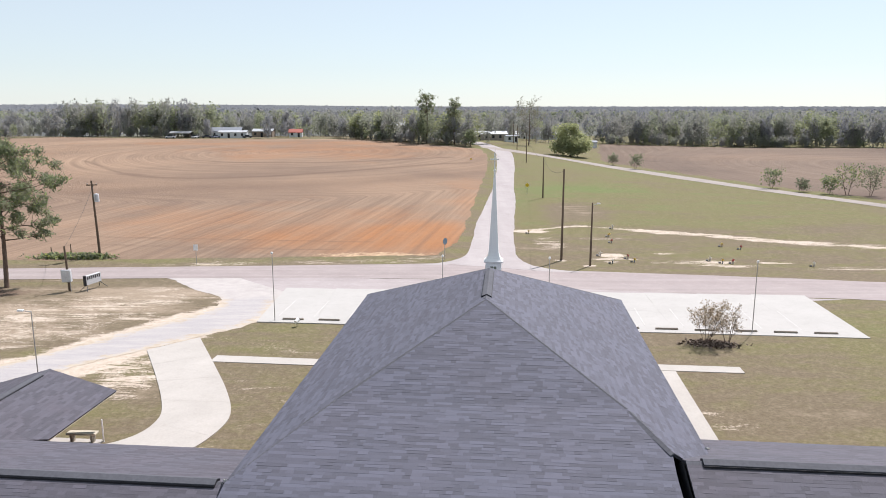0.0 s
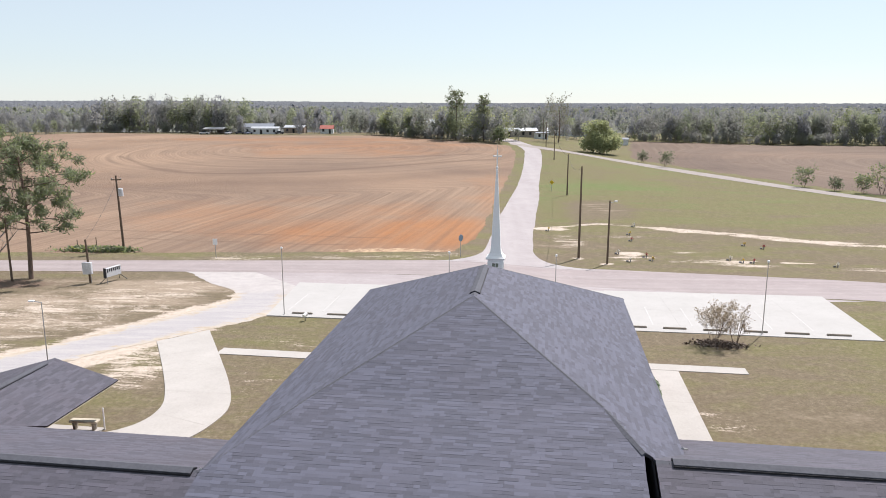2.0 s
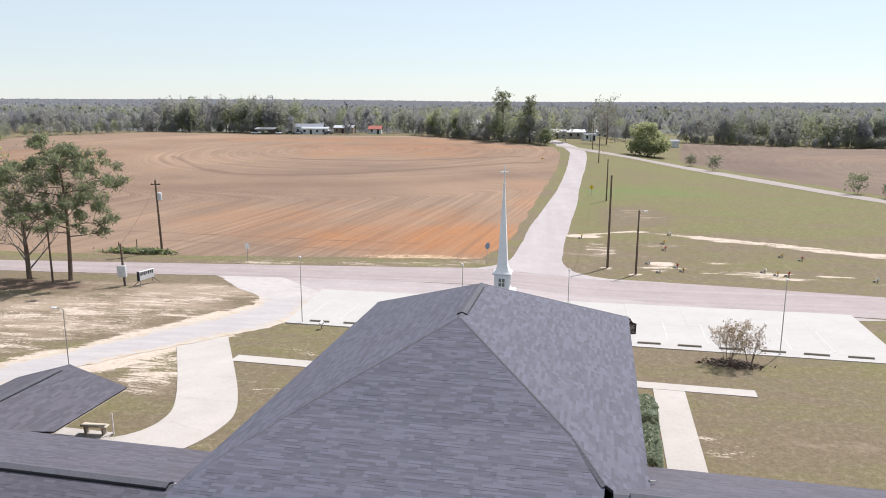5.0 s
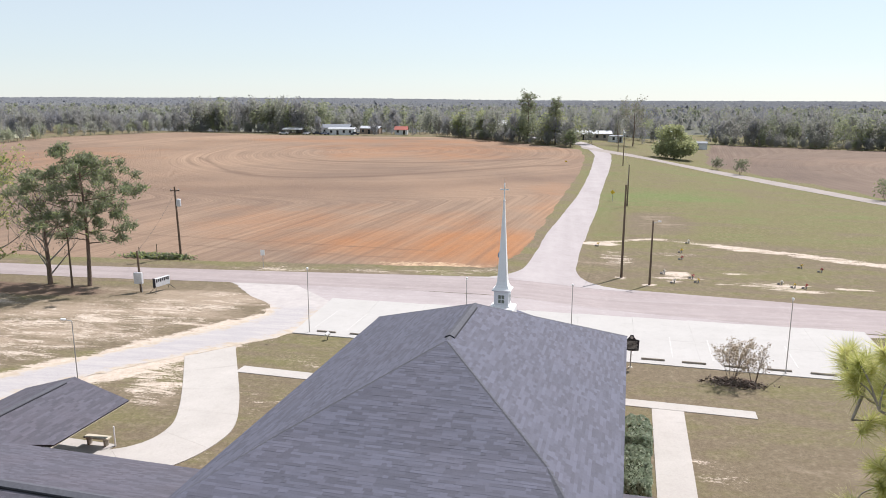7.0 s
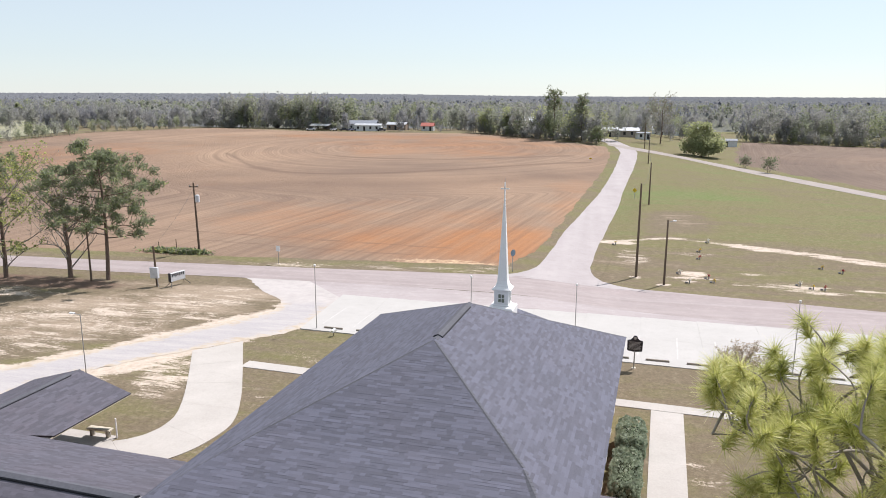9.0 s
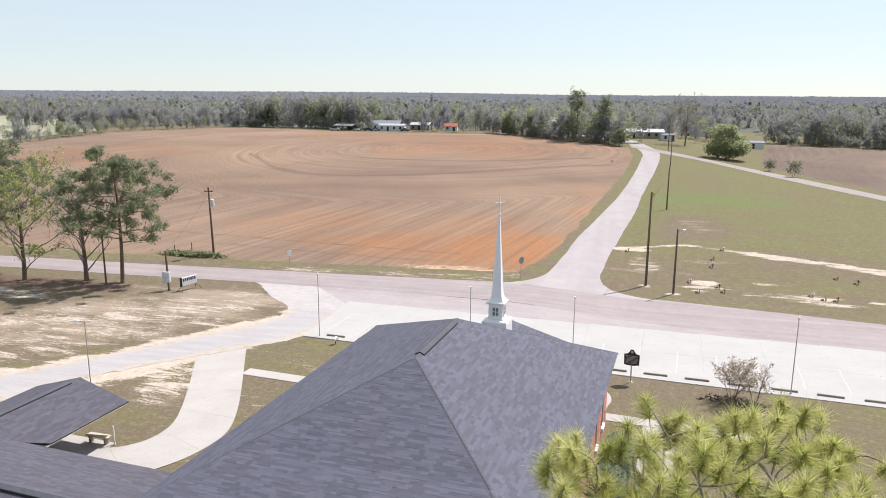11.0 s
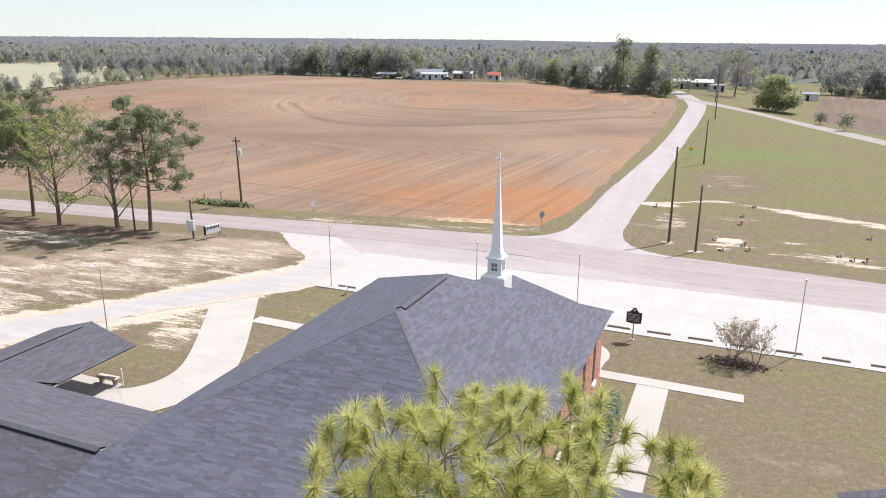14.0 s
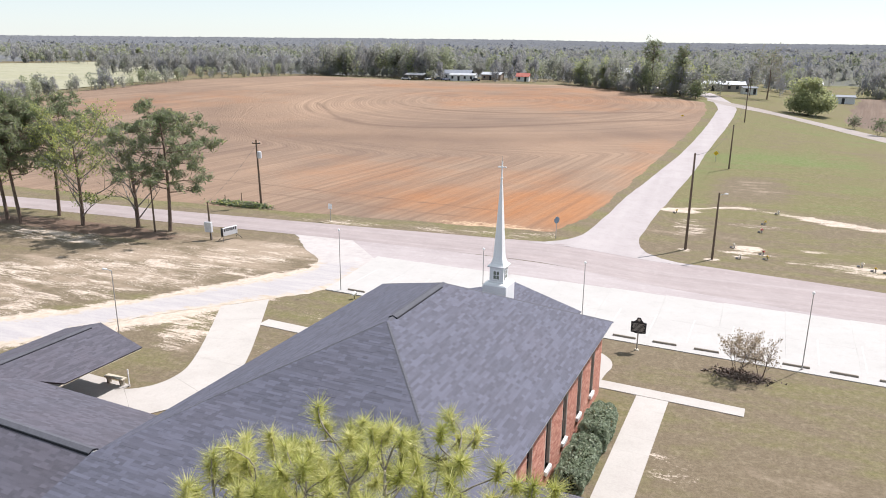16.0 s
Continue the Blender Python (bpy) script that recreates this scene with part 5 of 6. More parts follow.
def mulch(x, y, rx, ry):
    gen = np.random.default_rng(8)
    e = gen.normal(size=(1100, 2)) * 0.5
    x, y = x + rx * e[:, 0] - 0.35 * e[:, 1], y + ry * e[:, 1]
    p = np.stack((x, y, 0.02 + 0.12 * gen.random(1100) * np.exp(-(e ** 2).sum(1))), 1)
    ob = soup("dead_leaves", tris(p, 0.2, gen, 0.55, 1.6, 0.6), np.full(1100, 0.1), M_LITTER)
    return tagged(ob, "dark heap of dead leaves under the shrub", "leaf litter", kind="stuff")


M_LITTER = leaf_material("dead_leaf_litter", [(0.0, (0.12, 0.092, 0.075)), (1.0, (0.34, 0.27, 0.21))], 0.9, 0.0)
mulch(18.4, 47.7, 1.5, 0.75)


def near_pine():
    """The pine whose flat top rises before the camera: limbs, twigs and needle tufts."""
    rnd, gen = random.Random(5), np.random.default_rng(5)
    cx, cy, top = 11.35, 8.1, 16.2
    ob = empty("pine_tree", pose(cx, cy, 0), "pine with long bright needle tufts on bare curving twigs", "tree")
    tv, tf, bv, bf = [], [], [], []
    trunk = bent((0, 0, -0.2), (0.05, 0.0, 15.0), rnd, 0.015, 10)
    limb(tv, tf, trunk, 0.17, 0.03, 10)
    tufts = []

    def roof_of(p):
        """The crown's upper limit: a shallow dome."""
        return top - (0.17 if p.x > 0.55 else 0.12) * (p.x - 0.55) ** 2 - 0.10 * max(0, p.y - 0.3) ** 2 - 0.08 * min(0, p.y + 0.9) ** 2 + 0.2 * math.sin(3.1 * p.x + 1) * math.cos(2.7 * p.y + 0.6) + 0.1 * math.sin(5.3 * p.x - 4.1 * p.y)

    nodes, tips = [], []
    for i in range(34):
        f = i / 33
        ang = i * 2.399
        d = Vector((math.cos(ang) * (0.95 if math.cos(ang) > 0 else 0.78), math.sin(ang) * (0.6 if math.sin(ang) > 0 else 0.9), 0))
        high = i >= 12
        z = 12.8 + 1.9 * (i - 12) / 21 if high else 9.4 + 3.2 * i / 12
        reach = (0.35 + 1.75 * math.sqrt(rnd.random())) if high else rnd.uniform(0.9, 1.7)
        p = Vector((0.03, 0, z))
        end = p + d * reach
        end.z = (roof_of(end) - rnd.uniform(0.55, 0.95)) if high else z + rnd.uniform(0.3, 0.8)
        main = bent(p, end, rnd, 0.16, 7)
        limb(bv, bf, main, 0.026, 0.008, 6)
        tips.append(end + Vector((0, 0, 0.12)))
        nodes += main[3:]
    targets, hubs = list(tips), []
    for _ in range(9000):
        x, y = rnd.uniform(-1.75, 2.7), rnd.uniform(-1.6, 0.9)
        if (x / (2.7 if x > 0 else 1.75)) ** 2 + (y / (0.9 if y > 0 else 1.6)) ** 2 > 1 or 1.3 < x < 1.85:
            continue
        t = Vector((x, y, 0))
        t.z = roof_of(t) - 0.2 - 0.3 * rnd.random()
        if len(hubs) < 42 and all((t - o).length > 0.38 for o in hubs):
            hubs.append(t)
    for hub in hubs:
        for _ in range(rnd.randint(2, 4)):
            t = hub + Vector((rnd.uniform(-0.27, 0.27), rnd.uniform(-0.27, 0.27), rnd.uniform(-0.24, 0.2)))
            if all((t - o).length > 0.14 for o in targets):
                targets.append(t)
        nodes.append(hub - Vector((0, 0, 0.35)))
        q = min(nodes[:-1], key=lambda n: (n - nodes[-1]).length + 0.8 * max(0, n.z - nodes[-1].z))
        limb(bv, bf, bent(q, nodes[-1], rnd, 0.2, 5), 0.022, 0.014, 5)
    for _ in range(110):
        a = rnd.uniform(0, 6.28)
        targets.append(Vector((math.cos(a) * rnd.uniform(0.7, 1.8), math.sin(a) * rnd.uniform(0.6, 1.5), rnd.uniform(10.0, 14.3))))
    for _ in range(60):
        a = rnd.uniform(0, 6.28)
        targets.append(Vector((math.cos(a) * rnd.uniform(0.5, 1.75), math.sin(a) * rnd.uniform(0.4, 1.4) - 0.2, rnd.uniform(13.9, 15.0))))
    for t in targets:
        q = min(nodes, key=lambda n: (n - t).length + 0.6 * max(0, n.z - t.z))
        twig = bent(q, t, rnd, 0.22, 5)
        limb(bv, bf, twig, 0.013, 0.006, 5)
        up = (twig[-1] - twig[-2]).normalized() + Vector((0, 0, 0.5))
        tufts.append((twig[-1], up.normalized()))
    mesh("trunk", tv, tf, M_BARK, ob, smooth=True)
    mesh("crown_wood", bv, bf, M_TWIG, ob, smooth=True)
    V, T = [], []
    for p, d in tufts:
        n = 280
        axis = (np.array(d) + np.array((0, 0, 0.7)))
        axis /= np.linalg.norm(axis)
        dirs = gen.normal(size=(n, 3))
        dirs /= np.linalg.norm(dirs, axis=1)[:, None]
        dirs = dirs + axis * gen.uniform(0.3, 1.1, (n, 1))
        dirs /= np.linalg.norm(dirs, axis=1)[:, None]
        start = np.array(p) - axis * gen.uniform(-0.03, 0.2, (n, 1))
        length = gen.uniform(0.14, 0.30, (n, 1))
        droop = np.array((0, 0, -0.03))
        s = np.cross(dirs, gen.normal(size=(n, 3)))
        s /= np.linalg.norm(s, axis=1)[:, None]
        wdt = 0.0046
        V.append(np.stack((start - s * wdt, start + s * wdt, start + dirs * length + droop), 1).reshape(-1, 3))
        T.append(np.clip(gen.normal(0.52, 0.14) + gen.normal(size=n) * 0.2, 0, 1))
    soup("needles", np.concatenate(V), np.concatenate(T), M_PINE, ob)
    return ob


near_pine()


def hedge(u0, v0, u1, v1, h, seed):
    gen = np.random.default_rng(seed)
    ob = empty("hedge", SITE @ pose((u0 + u1) / 2, (v0 + v1) / 2, 0), "clipped dark green hedge against the brick wall", "hedge", "hedges by the wall")
    n = 5200
    p = gen.uniform(-1, 1, (n, 3))
    ax = gen.integers(0, 3, n)
    p[np.arange(n), ax] = np.sign(p[np.arange(n), ax]) * gen.uniform(0.82, 1.0, n)
    p /= (np.abs(p) ** 5).sum(1)[:, None] ** 0.2
    bump = 1 + 0.07 * np.sin(p[:, 1] * 7 + seed) + 0.05 * np.sin(p[:, 0] * 9 + p[:, 2] * 6)
    p = p * np.array(((u1 - u0) / 2, (v1 - v0) / 2, h / 2)) * bump[:, None] + (0, 0, h / 2)
    p[:, 2] = np.maximum(p[:, 2], 0.05)
    soup("foliage", tris(p, 0.13, gen), np.clip(0.45 + gen.normal(size=n) * 0.15, 0, 1), M_HEDGE, ob)
    # plain core box; the hedge's inner shade is put into its dark colour
    bm = box(-(u1 - u0) * 0.3, -(v1 - v0) * 0.4, 0, (u1 - u0) * 0.3, (v1 - v0) * 0.4, h * 0.7)
    part("inner_twigs", bm, plain("shaded_twigs", (0.04, 0.05, 0.025), 1.0), ob, bevel=0.15)
    return ob


hedge(7.75, -7.1, 9.2, -4.1, 1.45, 1)
hedge(7.7, -11.3, 9.1, -7.5, 1.3, 2)


# ---- street furniture ----
def street_lamp(x, y, h, arm, group="lamps of the parking lot"):
    ob = empty("lamp_post", pose(x, y, gz(x, y)), "thin galvanised lamp post with a small head", "lamp post", group)
    part("pole", rod((0, 0, 0), (0, 0, h), 0.035, 0.025, 10), M_STEEL, ob)
    part("base_plate", rod((0, 0, 0), (0, 0, 0.05), 0.11, 0.11, 10), M_STEEL, ob)
    if arm:
        part("arm", rod((0, 0, h - 0.03), (-0.5, 0, h + 0.05), 0.025), M_STEEL, ob)
        part("lamp_head", box(-0.75, -0.08, h, -0.42, 0.08, h + 0.1), M_WHITE, ob, bevel=0.02)
    else:
        part("lamp_head", lathe([(0.04, h - 0.02), (0.085, h + 0.02), (0.09, h + 0.12), (0.05, h + 0.16)], 12), M_WHITE, ob)
    return ob


lamp = street_lamp(-12.75, 53.2, 5.2, False)
for u, v in ((-3.85, 8.45), (3.9, 8.4), (18.4, 8.45)):
    p = site(u, v)
    copy_thing(lamp, pose(p.x, p.y, 0))
street_lamp(-22.8, 38.9, 4.85, True, "lamps of the drive")


def utility_pole(x, y, h, lean, label, arm=0, box_at=None, lamp_at=None, group="utility poles", r=0.15):
    ob = empty("utility_pole", pose(x, y, gz(x, y), 0, lean, 0), label, "utility pole", group)
    part("pole", rod((0, 0, -0.3), (0, 0, h), r, r * 0.62, 12), M_WOOD, ob)
    if arm:
        part("crossarm", box(-0.6, -0.06, h - 0.55, 0.6, 0.06, h - 0.43), M_WOOD, ob)
        for s in (-0.5, 0.5):
            part("insulator", lathe([(0.03, h - 0.43), (0.06, h - 0.38), (0.04, h - 0.3), (0.02, h - 0.26)], 10), M_STEEL, ob).location = (s, 0, 0)
    if box_at:
        can = part("transformer", lathe([(0.2, 0), (0.28, 0.05), (0.28, 0.8), (0.24, 0.9), (0.1, 0.95)], 16), M_TANK, ob, "pale grey transformer can")
        can.location = (0.42, -0.1, box_at)
        part("bracket", box(0.08, -0.14, box_at + 0.3, 0.3, -0.06, box_at + 0.36), M_STEEL, ob)
    if lamp_at:
        part("arm", rod((0, 0, lamp_at - 0.2), (0.55, 0, lamp_at), 0.03), M_STEEL, ob)
        part("lamp_head", box(0.5, -0.09, lamp_at - 0.05, 0.85, 0.09, lamp_at + 0.08), M_WHITE, ob, bevel=0.02)
    return ob


M_TANK = plain("pale_grey_enamel", (0.55, 0.56, 0.58), 0.4)
utility_pole(13.9, 83.8, 10.7, 0, "tall bare wooden utility pole by the junction")
utility_pole(16.7, 80.8, 7.2, 0, "shorter wooden utility pole with a lamp arm", lamp_at=7.1, r=0.13)
utility_pole(19.2, 139.5, 7.8, 0, "bare wooden utility pole on the meadow")
utility_pole(24.0, 211, 8.6, 0, "bare wooden utility pole on the meadow")
utility_pole(26.0, 258, 8.6, 0, "bare wooden utility pole on the meadow")
utility_pole(28.5, 298, 9.0, 0, "bare wooden utility pole on the meadow")
utility_pole(-39.2, 81.6, 8.7, -1.5, "wooden utility pole with crossarm and transformer", 1, 6.3)
utility_pole(-41.4, 64.2, 5.8, 0, "slim wooden pole among the roadside trees", lamp_at=5.6, r=0.11)
meter = utility_pole(-33.6, 63.7, 4.1, -2, "short wooden service pole with a meter cabinet", r=0.13)
part("meter_cabinet", box(-0.42, -0.42, 0.9, 0.42, -0.1, 2.0), M_TANK, meter, "pale grey meter cabinet", bevel=0.03)
part("conduit", rod((0.2, -0.18, 0), (0.2, -0.18, 0.9), 0.04), M_STEEL, meter)


def cables(pts, r=0.014, label="slack black overhead cable"):
    tv, tf = [], []
    for a, b in zip(pts, pts[1:]):
        a, b = Vector(a), Vector(b)
        n = 14
        sag = (b - a).length * 0.02
        limb(tv, tf, [a.lerp(b, i / n) - Vector((0, 0, sag * 4 * (i / n) * (1 - i / n))) for i in range(n + 1)], r, r, 4)
    return tagged(mesh("cable", tv, tf, M_BLACK), label, "cable")


cables([(-39.2, 81.6, 7.4), (-33.7, 63.7, 3.7)])
cables([(13.9, 83.8, 8.7), (19.2, 139.5, 6.2), (24, 211, 7.8), (26, 258, 8.8), (28.5, 298, 9.6)], 0.018)


def road_sign(name, x, y, h, w, hh, turn, mat, label, shape="rect"):
    ob = empty(name, pose(x, y, gz(x, y), 0, 0, turn), label, "road sign")
    part("post", rod((0, 0, -0.1), (0, 0, h), 0.035, 0.035, 6), M_STEEL, ob)
    if shape == "octagon":
        bm = bmesh.new()
        bmesh.ops.create_cone(bm, cap_ends=True, segments=8, radius1=w / 2, radius2=w / 2, depth=0.01, matrix=pose(0, -0.045, h - hh / 2, 90, 0, 0) @ pose(0, 0, 0, 0, 0, 22.5))
    elif shape == "diamond":
        bm = box(-w / 2, -0.05, -w / 2, w / 2, -0.04, w / 2)
        bmesh.ops.transform(bm, matrix=pose(0, 0, h - 0.5, 0, 45, 0), verts=bm.verts[:])
    else:
        bm = box(-w / 2, -0.05, h - hh, w / 2, -0.04, h)
    part("plate", bm, mat, ob)
    return ob


M_SIGNBACK = plain("blue_grey_sign_back", (0.20, 0.27, 0.34), 0.45, 0.3)
M_YELLOW = plain("yellow_sign_paint", (0.6, 0.42, 0.03), 0.5)
road_sign("road_sign", 0.2, 79.6, 2.55, 0.8, 0.8, 52, M_SIGNBACK, "octagonal road sign seen from its grey back", "octagon")
road_sign("road_sign", -26.8, 77.5, 2.15, 0.5, 0.65, 0, M_WHITE, "small white rectangular road sign on a post")
road_sign("road_sign", 16.9, 146, 2.2, 0.65, 0.65, 0, M_YELLOW, "yellow diamond road sign on the verge", "diamond")
part("placard", box(-0.35, -0.02, 0.4, 0.35, 0.02, 0.75), M_YELLOW, empty("yard_sign", pose(8.2, 214, gz(8.2, 214)), "small yellow yard sign at the field edge", "yard sign"))


def marker():
    ob = empty("historical_marker", SITE @ pose(8.15, 7.0, 0, 0, 0, 0), "dark cast metal historical marker on a post", "historical marker")
    part("post", rod((0, 0, -0.1), (0, 0, 1.3), 0.045, 0.045, 10), M_STEEL, ob)
    part("footing", rod((0, 0, 0), (0, 0, 0.06), 0.16, 0.14, 12), M_CONCWALL, ob)
    bm = bmesh.new()
    prof = [(-0.5, 1.28), (-0.12, 1.22), (0.12, 1.22), (0.5, 1.28), (0.52, 2.02), (0.3, 2.06), (0.17, 2.2), (0.1, 2.36), (-0.1, 2.36), (-0.17, 2.2), (-0.3, 2.06), (-0.52, 2.02)]
    f = bm.faces.new([bm.verts.new((x, -0.03, z)) for x, z in prof])
    ex = bmesh.ops.extrude_face_region(bm, geom=[f])
    bmesh.ops.translate(bm, vec=(0, 0.06, 0), verts=[g for g in ex["geom"] if isinstance(g, bmesh.types.BMVert)])
    bmesh.ops.recalc_face_normals(bm, faces=bm.faces[:])
    plate = part("plate", bm, M_DARK, ob, "dark cast plate with a crest")
    for k in range(7):
        w = 0.42 - 0.03 * (k % 3)
        part("text_line", box(-w, -0.038, 1.38 + 0.085 * k, w, -0.03, 1.41 + 0.085 * k), M_STEEL, plate)
    part("crest", lathe([(0.02, 0), (0.09, 0.005), (0.1, 0.02), (0.02, 0.03)], 14), M_STEEL, plate).matrix_local = pose(0, -0.03, 2.2, 90, 0, 0)
    return ob


marker()


def letter_board():
    ob = empty("letter_board", pose(-31.9, 64.6, gz(-31.9, 64.6), 0, 0, 74), "small white roadside letter board on a bent steel frame", "sign")
    part("panel", box(-0.95, -0.12, 0.55, 0.95, 0.12, 1.4), M_TANK, ob, bevel=0.02)
    part("side", box(-1.0, -0.16, 0.52, -0.95, 0.16, 1.44), M_DARK, ob)
    for k in range(7):
        part("letter_bar", box(-0.82 + 0.24 * k, -0.127, 1.0 + 0.06 * (k % 2), -0.66 + 0.24 * k, -0.12, 1.34), M_DARK, ob)
    for s in (-1, 1):
        for d in (-0.45, 0.45):
            part("leg", rod((s * 0.75, 0, 0.6), (s * 1.25, d, 0), 0.025), M_DARK, ob)
    return ob


letter_board()


def bench():
    ob = empty("bench", SITE @ pose(-19.45, -12.25, 0.04, 0, 0, 3), "pale concrete garden bench on two shaped legs", "bench")
    part("seat", box(-0.72, -0.2, 0.40, 0.72, 0.2, 0.5), M_CONCWALL, ob, bevel=0.02)
    for s in (-0.5, 0.5):
        bm = box(s - 0.06, -0.16, 0, s + 0.06, 0.16, 0.40)
        for v in bm.verts:
            v.co.y *= 1.15 if v.co.z > 0.2 else 0.85
        # legs: same concrete with the seat's shade painted into a darker colour
        part("leg", bm, plain("shaded_concrete", (0.30, 0.27, 0.22), 0.9), ob, bevel=0.015)
    return ob


bench()
post = empty("marker_post", SITE @ pose(-18.5, -12.1, 0), "thin white marker post at the edge of the drive", "post")
part("post", rod((0, 0, -0.1), (0, 0, 1.15), 0.04, 0.04, 8), M_WHITE, post)
spot = empty("spotlight", SITE @ pose(-14.55, 7.2, 0), "small ground spotlight on a short stake", "spotlight")
part("stake", rod((0, 0, 0), (0, 0, 0.35), 0.03), M_DARK, spot)
part("head", rod((-0.05, -0.15, 0.38), (0.05, 0.15, 0.5), 0.13, 0.16, 12), M_WHITE, spot)


# ---- graves on the meadow ----
M_STONE = plain("grey_granite", (0.26, 0.25, 0.25), 0.5, grain=30)
M_PETAL = [plain("silk_flowers_" + n, c, 0.7) for n, c in (("white", (0.75, 0.72, 0.66)), ("yellow", (0.6, 0.42, 0.06)), ("red", (0.4, 0.05, 0.06)))]


def grave(x, y, k):
    ob = empty("grave", pose(x, y, gz(x, y)), "low dark headstone with a vase of flowers on bare sand", "grave", "graves on the meadow")
    part("headstone", box(-0.15, -0.05, 0, 0.15, 0.05, 0.2), M_STONE, ob, bevel=0.03)
    vase = part("vase", lathe([(0.05, 0), (0.08, 0.1), (0.05, 0.28), (0.09, 0.34)], 10), M_STONE, ob)
    vase.location = (0.3, -0.1, 0)
    gen = np.random.default_rng(k)
    p = gen.normal(size=(60, 3)) * 0.08 + (0.3, -0.1, 0.42)
    soup("flowers", tris(p, 0.09, gen), np.full(60, 0.5), M_PETAL[k % 3], ob)["kind"] = "stuff"


for k, (x, y) in enumerate([(19.2, 82.0), (21.9, 82.7), (21.6, 84.6), (18.7, 86.4), (22.6, 99.2), (22.0, 94.8), (24.6, 105.8), (31.9, 82.1), (33.0, 81.9), (30.9, 83.4), (35.6, 92.2), (37.3, 90.4), (41.5, 80.3), (11.8, 101.5)]):
    grave(x, y, k)


# ---- homesteads at the woods' edge ----
M_SIDING = plain("pale_siding", (0.55, 0.57, 0.58), 0.6)
M_TIN = plain("bright_tin_roof", (0.62, 0.63, 0.64), 0.35, 0.4)
M_REDROOF = plain("red_metal_roof", (0.38, 0.12, 0.09), 0.6)
M_GREYROOF = plain("grey_roofing", (0.22, 0.24, 0.27), 0.7)


def house(name, x, y, turn, w, d, h, rise, wall, roofing, label, open_sided=False):
    ob = empty(name, pose(x, y, gz(x, y), 0, 0, turn), label, "shed" if open_sided else "house")
    if open_sided:
        for a in (-1, 1):
            for b in (-1, 1):
                part("post", box(a * (w / 2 - 0.2) - 0.08, b * (d / 2 - 0.2) - 0.08, 0, a * (w / 2 - 0.2) + 0.08, b * (d / 2 - 0.2) + 0.08, h), M_WOOD, ob)
    else:
        part("wall", box(-w / 2 + 0.3, -d / 2 + 0.3, -0.5, w / 2 - 0.3, d / 2 - 0.3, h), wall, ob)
        for i in range(max(2, int(w / 3.2))):
            a = -w / 2 + 1.2 + i * 3.0
            if a + 1 < w / 2 - 0.4:
                win = part("window" if i != 1 else "door", box(a, -d / 2 + 0.24, 0.9 if i != 1 else 0.0, a + 1.0, -d / 2 + 0.3, 2.1), M_GLASS, ob)
    v = [(-w / 2, -d / 2, h - 0.05), (w / 2, -d / 2, h - 0.05), (w / 2, 0, h + rise), (-w / 2, 0, h + rise), (-w / 2, d / 2, h - 0.05), (w / 2, d / 2, h - 0.05)]
    v += [(a, b, c - 0.15) for a, b, c in v]
    mesh("roof", v, [(0, 1, 2, 3), (3, 2, 5, 4), (7, 6, 9, 8), (8, 9, 10, 11), (0, 6, 7, 1), (4, 5, 11, 10), (0, 3, 9, 6), (3, 4, 10, 9), (1, 7, 8, 2), (2, 8, 11, 5)], roofing, ob)
    return ob


house("mobile_home", -96, 338, 4, 13, 5, 2.7, 0.7, M_SIDING, M_TIN, "long white mobile home with a metal roof")
house("barn", -101, 346, 4, 14, 8, 3.0, 1.6, M_SIDING, M_GREYROOF, "low grey barn behind the mobile home")
house("farm_shed", -119, 336, -4, 10, 6, 2.4, 0.7, M_SIDING, M_TIN, "open tin-roofed shed beside the field", True)
house("tin_shed", -85, 350, 0, 10, 7, 2.8, 1.0, plain("brown_boards", (0.25, 0.2, 0.16), 0.8), M_TIN, "brown shed with a bright tin roof")
house("cottage", -69, 346, 6, 6.5, 5.5, 2.3, 1.5, M_SIDING, M_REDROOF, "small white cottage with a red roof")
# this wall's shade is put into the dark colour of its boards
house("farmhouse", 19, 318, 5, 17, 8, 2.7, 1.1, plain("shaded_boards", (0.3, 0.27, 0.24), 0.8), M_TIN, "low farmhouse with a bright tin roof")
house("trailer", 28.5, 308, 20, 6, 3, 2.6, 0.3, M_SIDING, M_GREYROOF, "small pale trailer beside the farmhouse")
house("mobile_home", 62, 318, 0, 9, 4.5, 2.6, 0.6, M_SIDING, M_GREYROOF, "pale mobile home beside the brown field")
house("farmhouse", 52, 400, 0, 26, 9, 3.0, 1.4, M_SIDING, M_TIN, "long low building among the far trees")
house("barn", -20, 345, 0, 14, 9, 5.0, 2.0, M_SIDING, M_TIN, "tin-roofed barn among the trees of the grove")


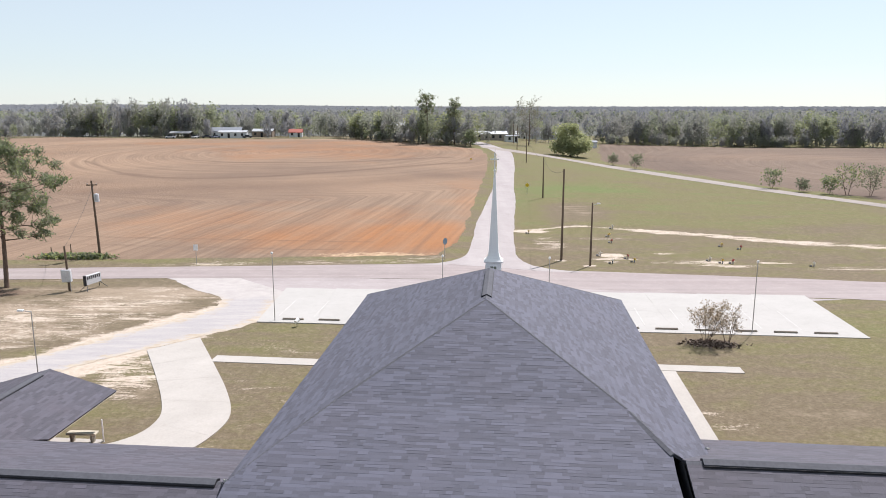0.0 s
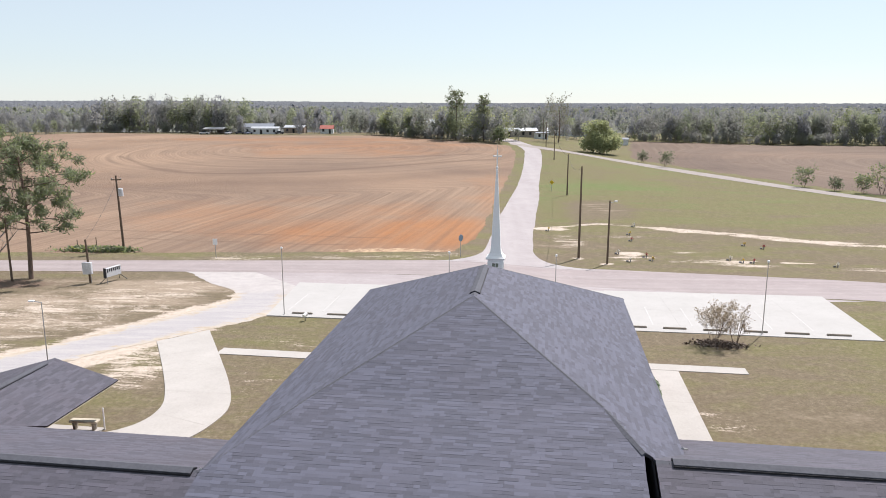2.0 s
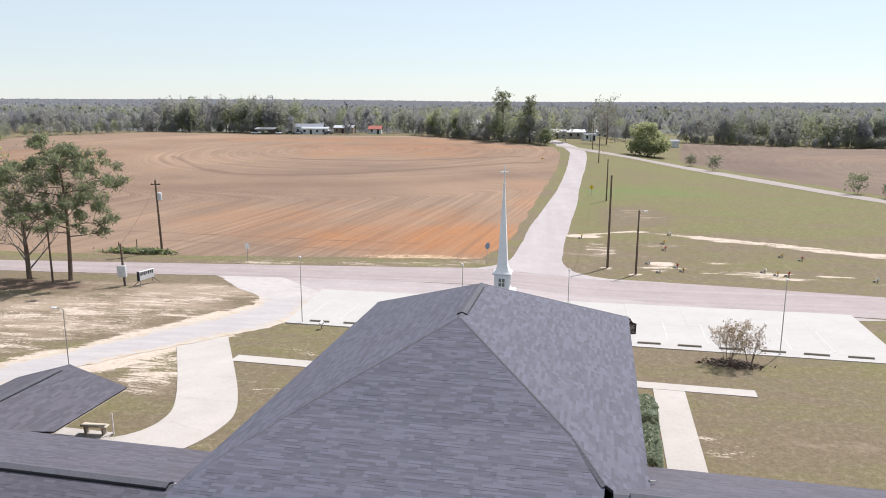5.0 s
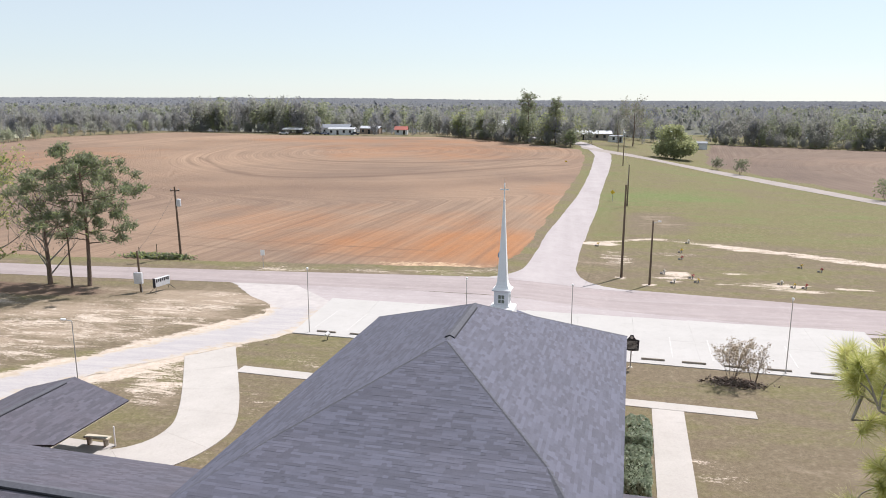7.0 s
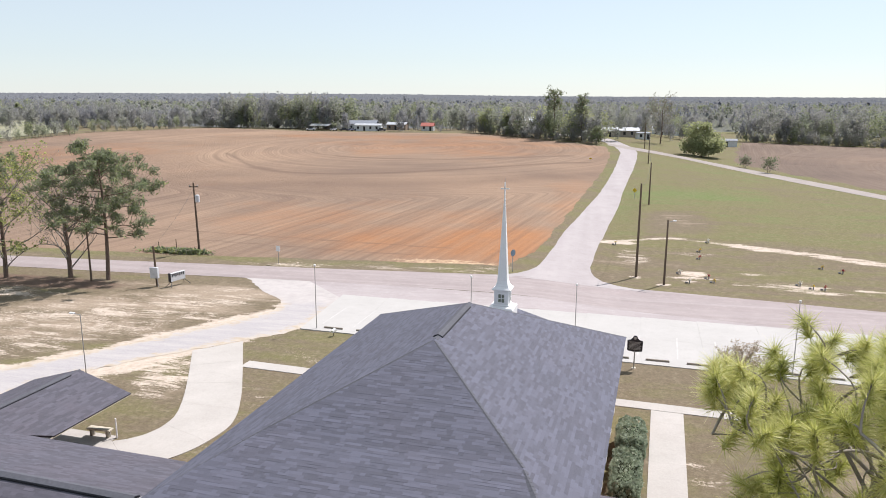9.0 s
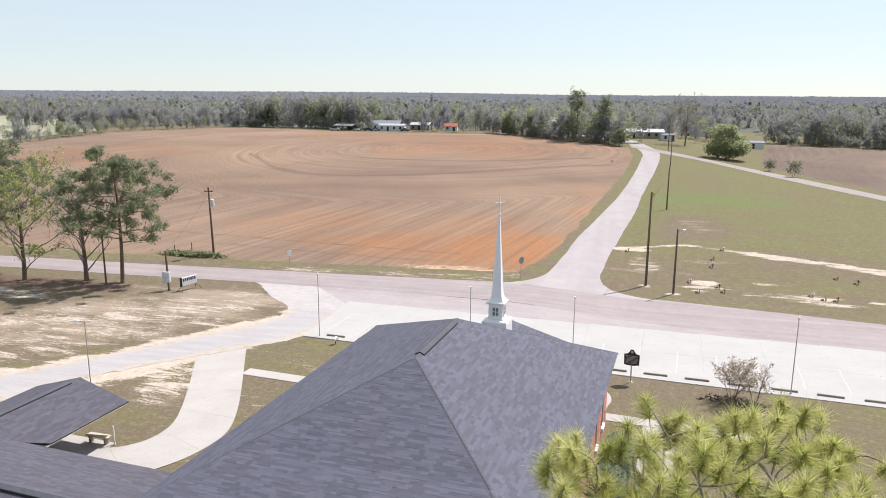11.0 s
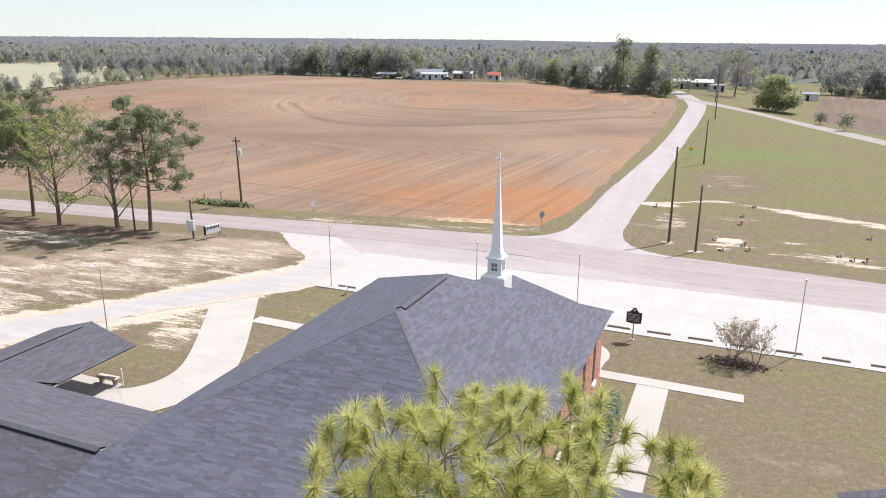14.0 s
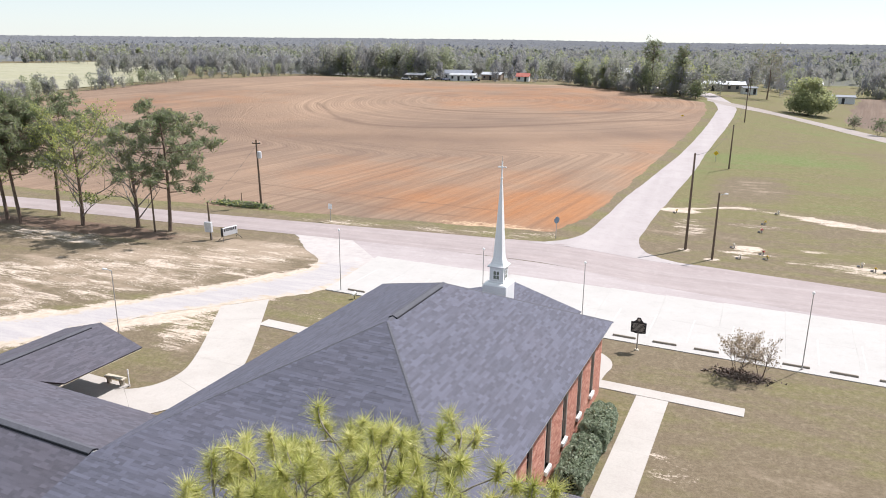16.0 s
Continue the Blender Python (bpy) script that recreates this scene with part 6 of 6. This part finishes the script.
def car(x, y, turn, paint):
    ob = empty("parked_car", pose(x, y, gz(x, y) + 0.03, 0, 0, turn), "parked car beside the farm buildings", "car", "cars by the farm")
    bm = box(-2.2, -0.85, 0.3, 2.2, 0.85, 0.95)
    part("body", bm, paint, ob, bevel=0.12)
    bm = box(-1.2, -0.75, 0.93, 1.0, 0.75, 1.5)
    for v in bm.verts:
        if v.co.z > 1.2:
            v.co.x *= 0.72
            v.co.y *= 0.86
    part("cabin", bm, M_GLASS, ob, bevel=0.06)
    for a in (-1.4, 1.4):
        for b in (-0.85, 0.85):
            part("wheel", rod((a, b - 0.1, 0.33), (a, b + 0.1, 0.33), 0.33, 0.33, 14), M_BLACK, ob)


for x, y, turn, c in ((-122.5, 331, 8, (0.5, 0.5, 0.52)), (-112, 333, 80, (0.45, 0.46, 0.48)), (-107, 334, 10, (0.05, 0.05, 0.06)), (-103, 333.5, 70, (0.1, 0.12, 0.18)), (-89, 335, 15, (0.06, 0.06, 0.07))):
    car(x, y, turn, plain("car_paint", c, 0.3))

# weeds at the foot of the transformer pole, fence stubs by the field
gen = np.random.default_rng(9)
p = np.stack((gen.normal(-41.8, 1.9, 1500), gen.normal(80.7, 0.4, 1500), -0.9 + 0.55 * gen.random(1500) ** 1.6), 1)
tagged(soup("weeds", tris(p, 0.3, gen, 0, 1.6), np.clip(0.5 + gen.normal(size=1500) * 0.12, 0, 1), M_LEAF), "tangle of green weeds at the pole's foot", "weeds", kind="stuff")
for x, y in ((-44.5, 81.2), (-43.2, 83.0)):
    f = empty("fence_post", pose(x, y, gz(x, y)), "short weathered fence post in the weeds", "fence post", "fence stubs")
    part("post", rod((0, 0, -0.2), (0, 0, 1.2), 0.06, 0.05, 8), M_WOOD, f)
far_meadow = sheet("pasture", [(-560, 330), (-400, 250), (-215, 165)], [(-480, 560), (-360, 450), (-222, 290)], 0.25, paving_material("pale_straw_pasture", (0.235, 0.235, 0.15), (0.32, 0.31, 0.205), 0.5, (0.35, 0.325, 0.225), 0.3, streak=(0.01, 0.15)), 8, 8)
tagged(far_meadow, "pale straw-green pasture beyond the hedge", "pasture", kind="structure")
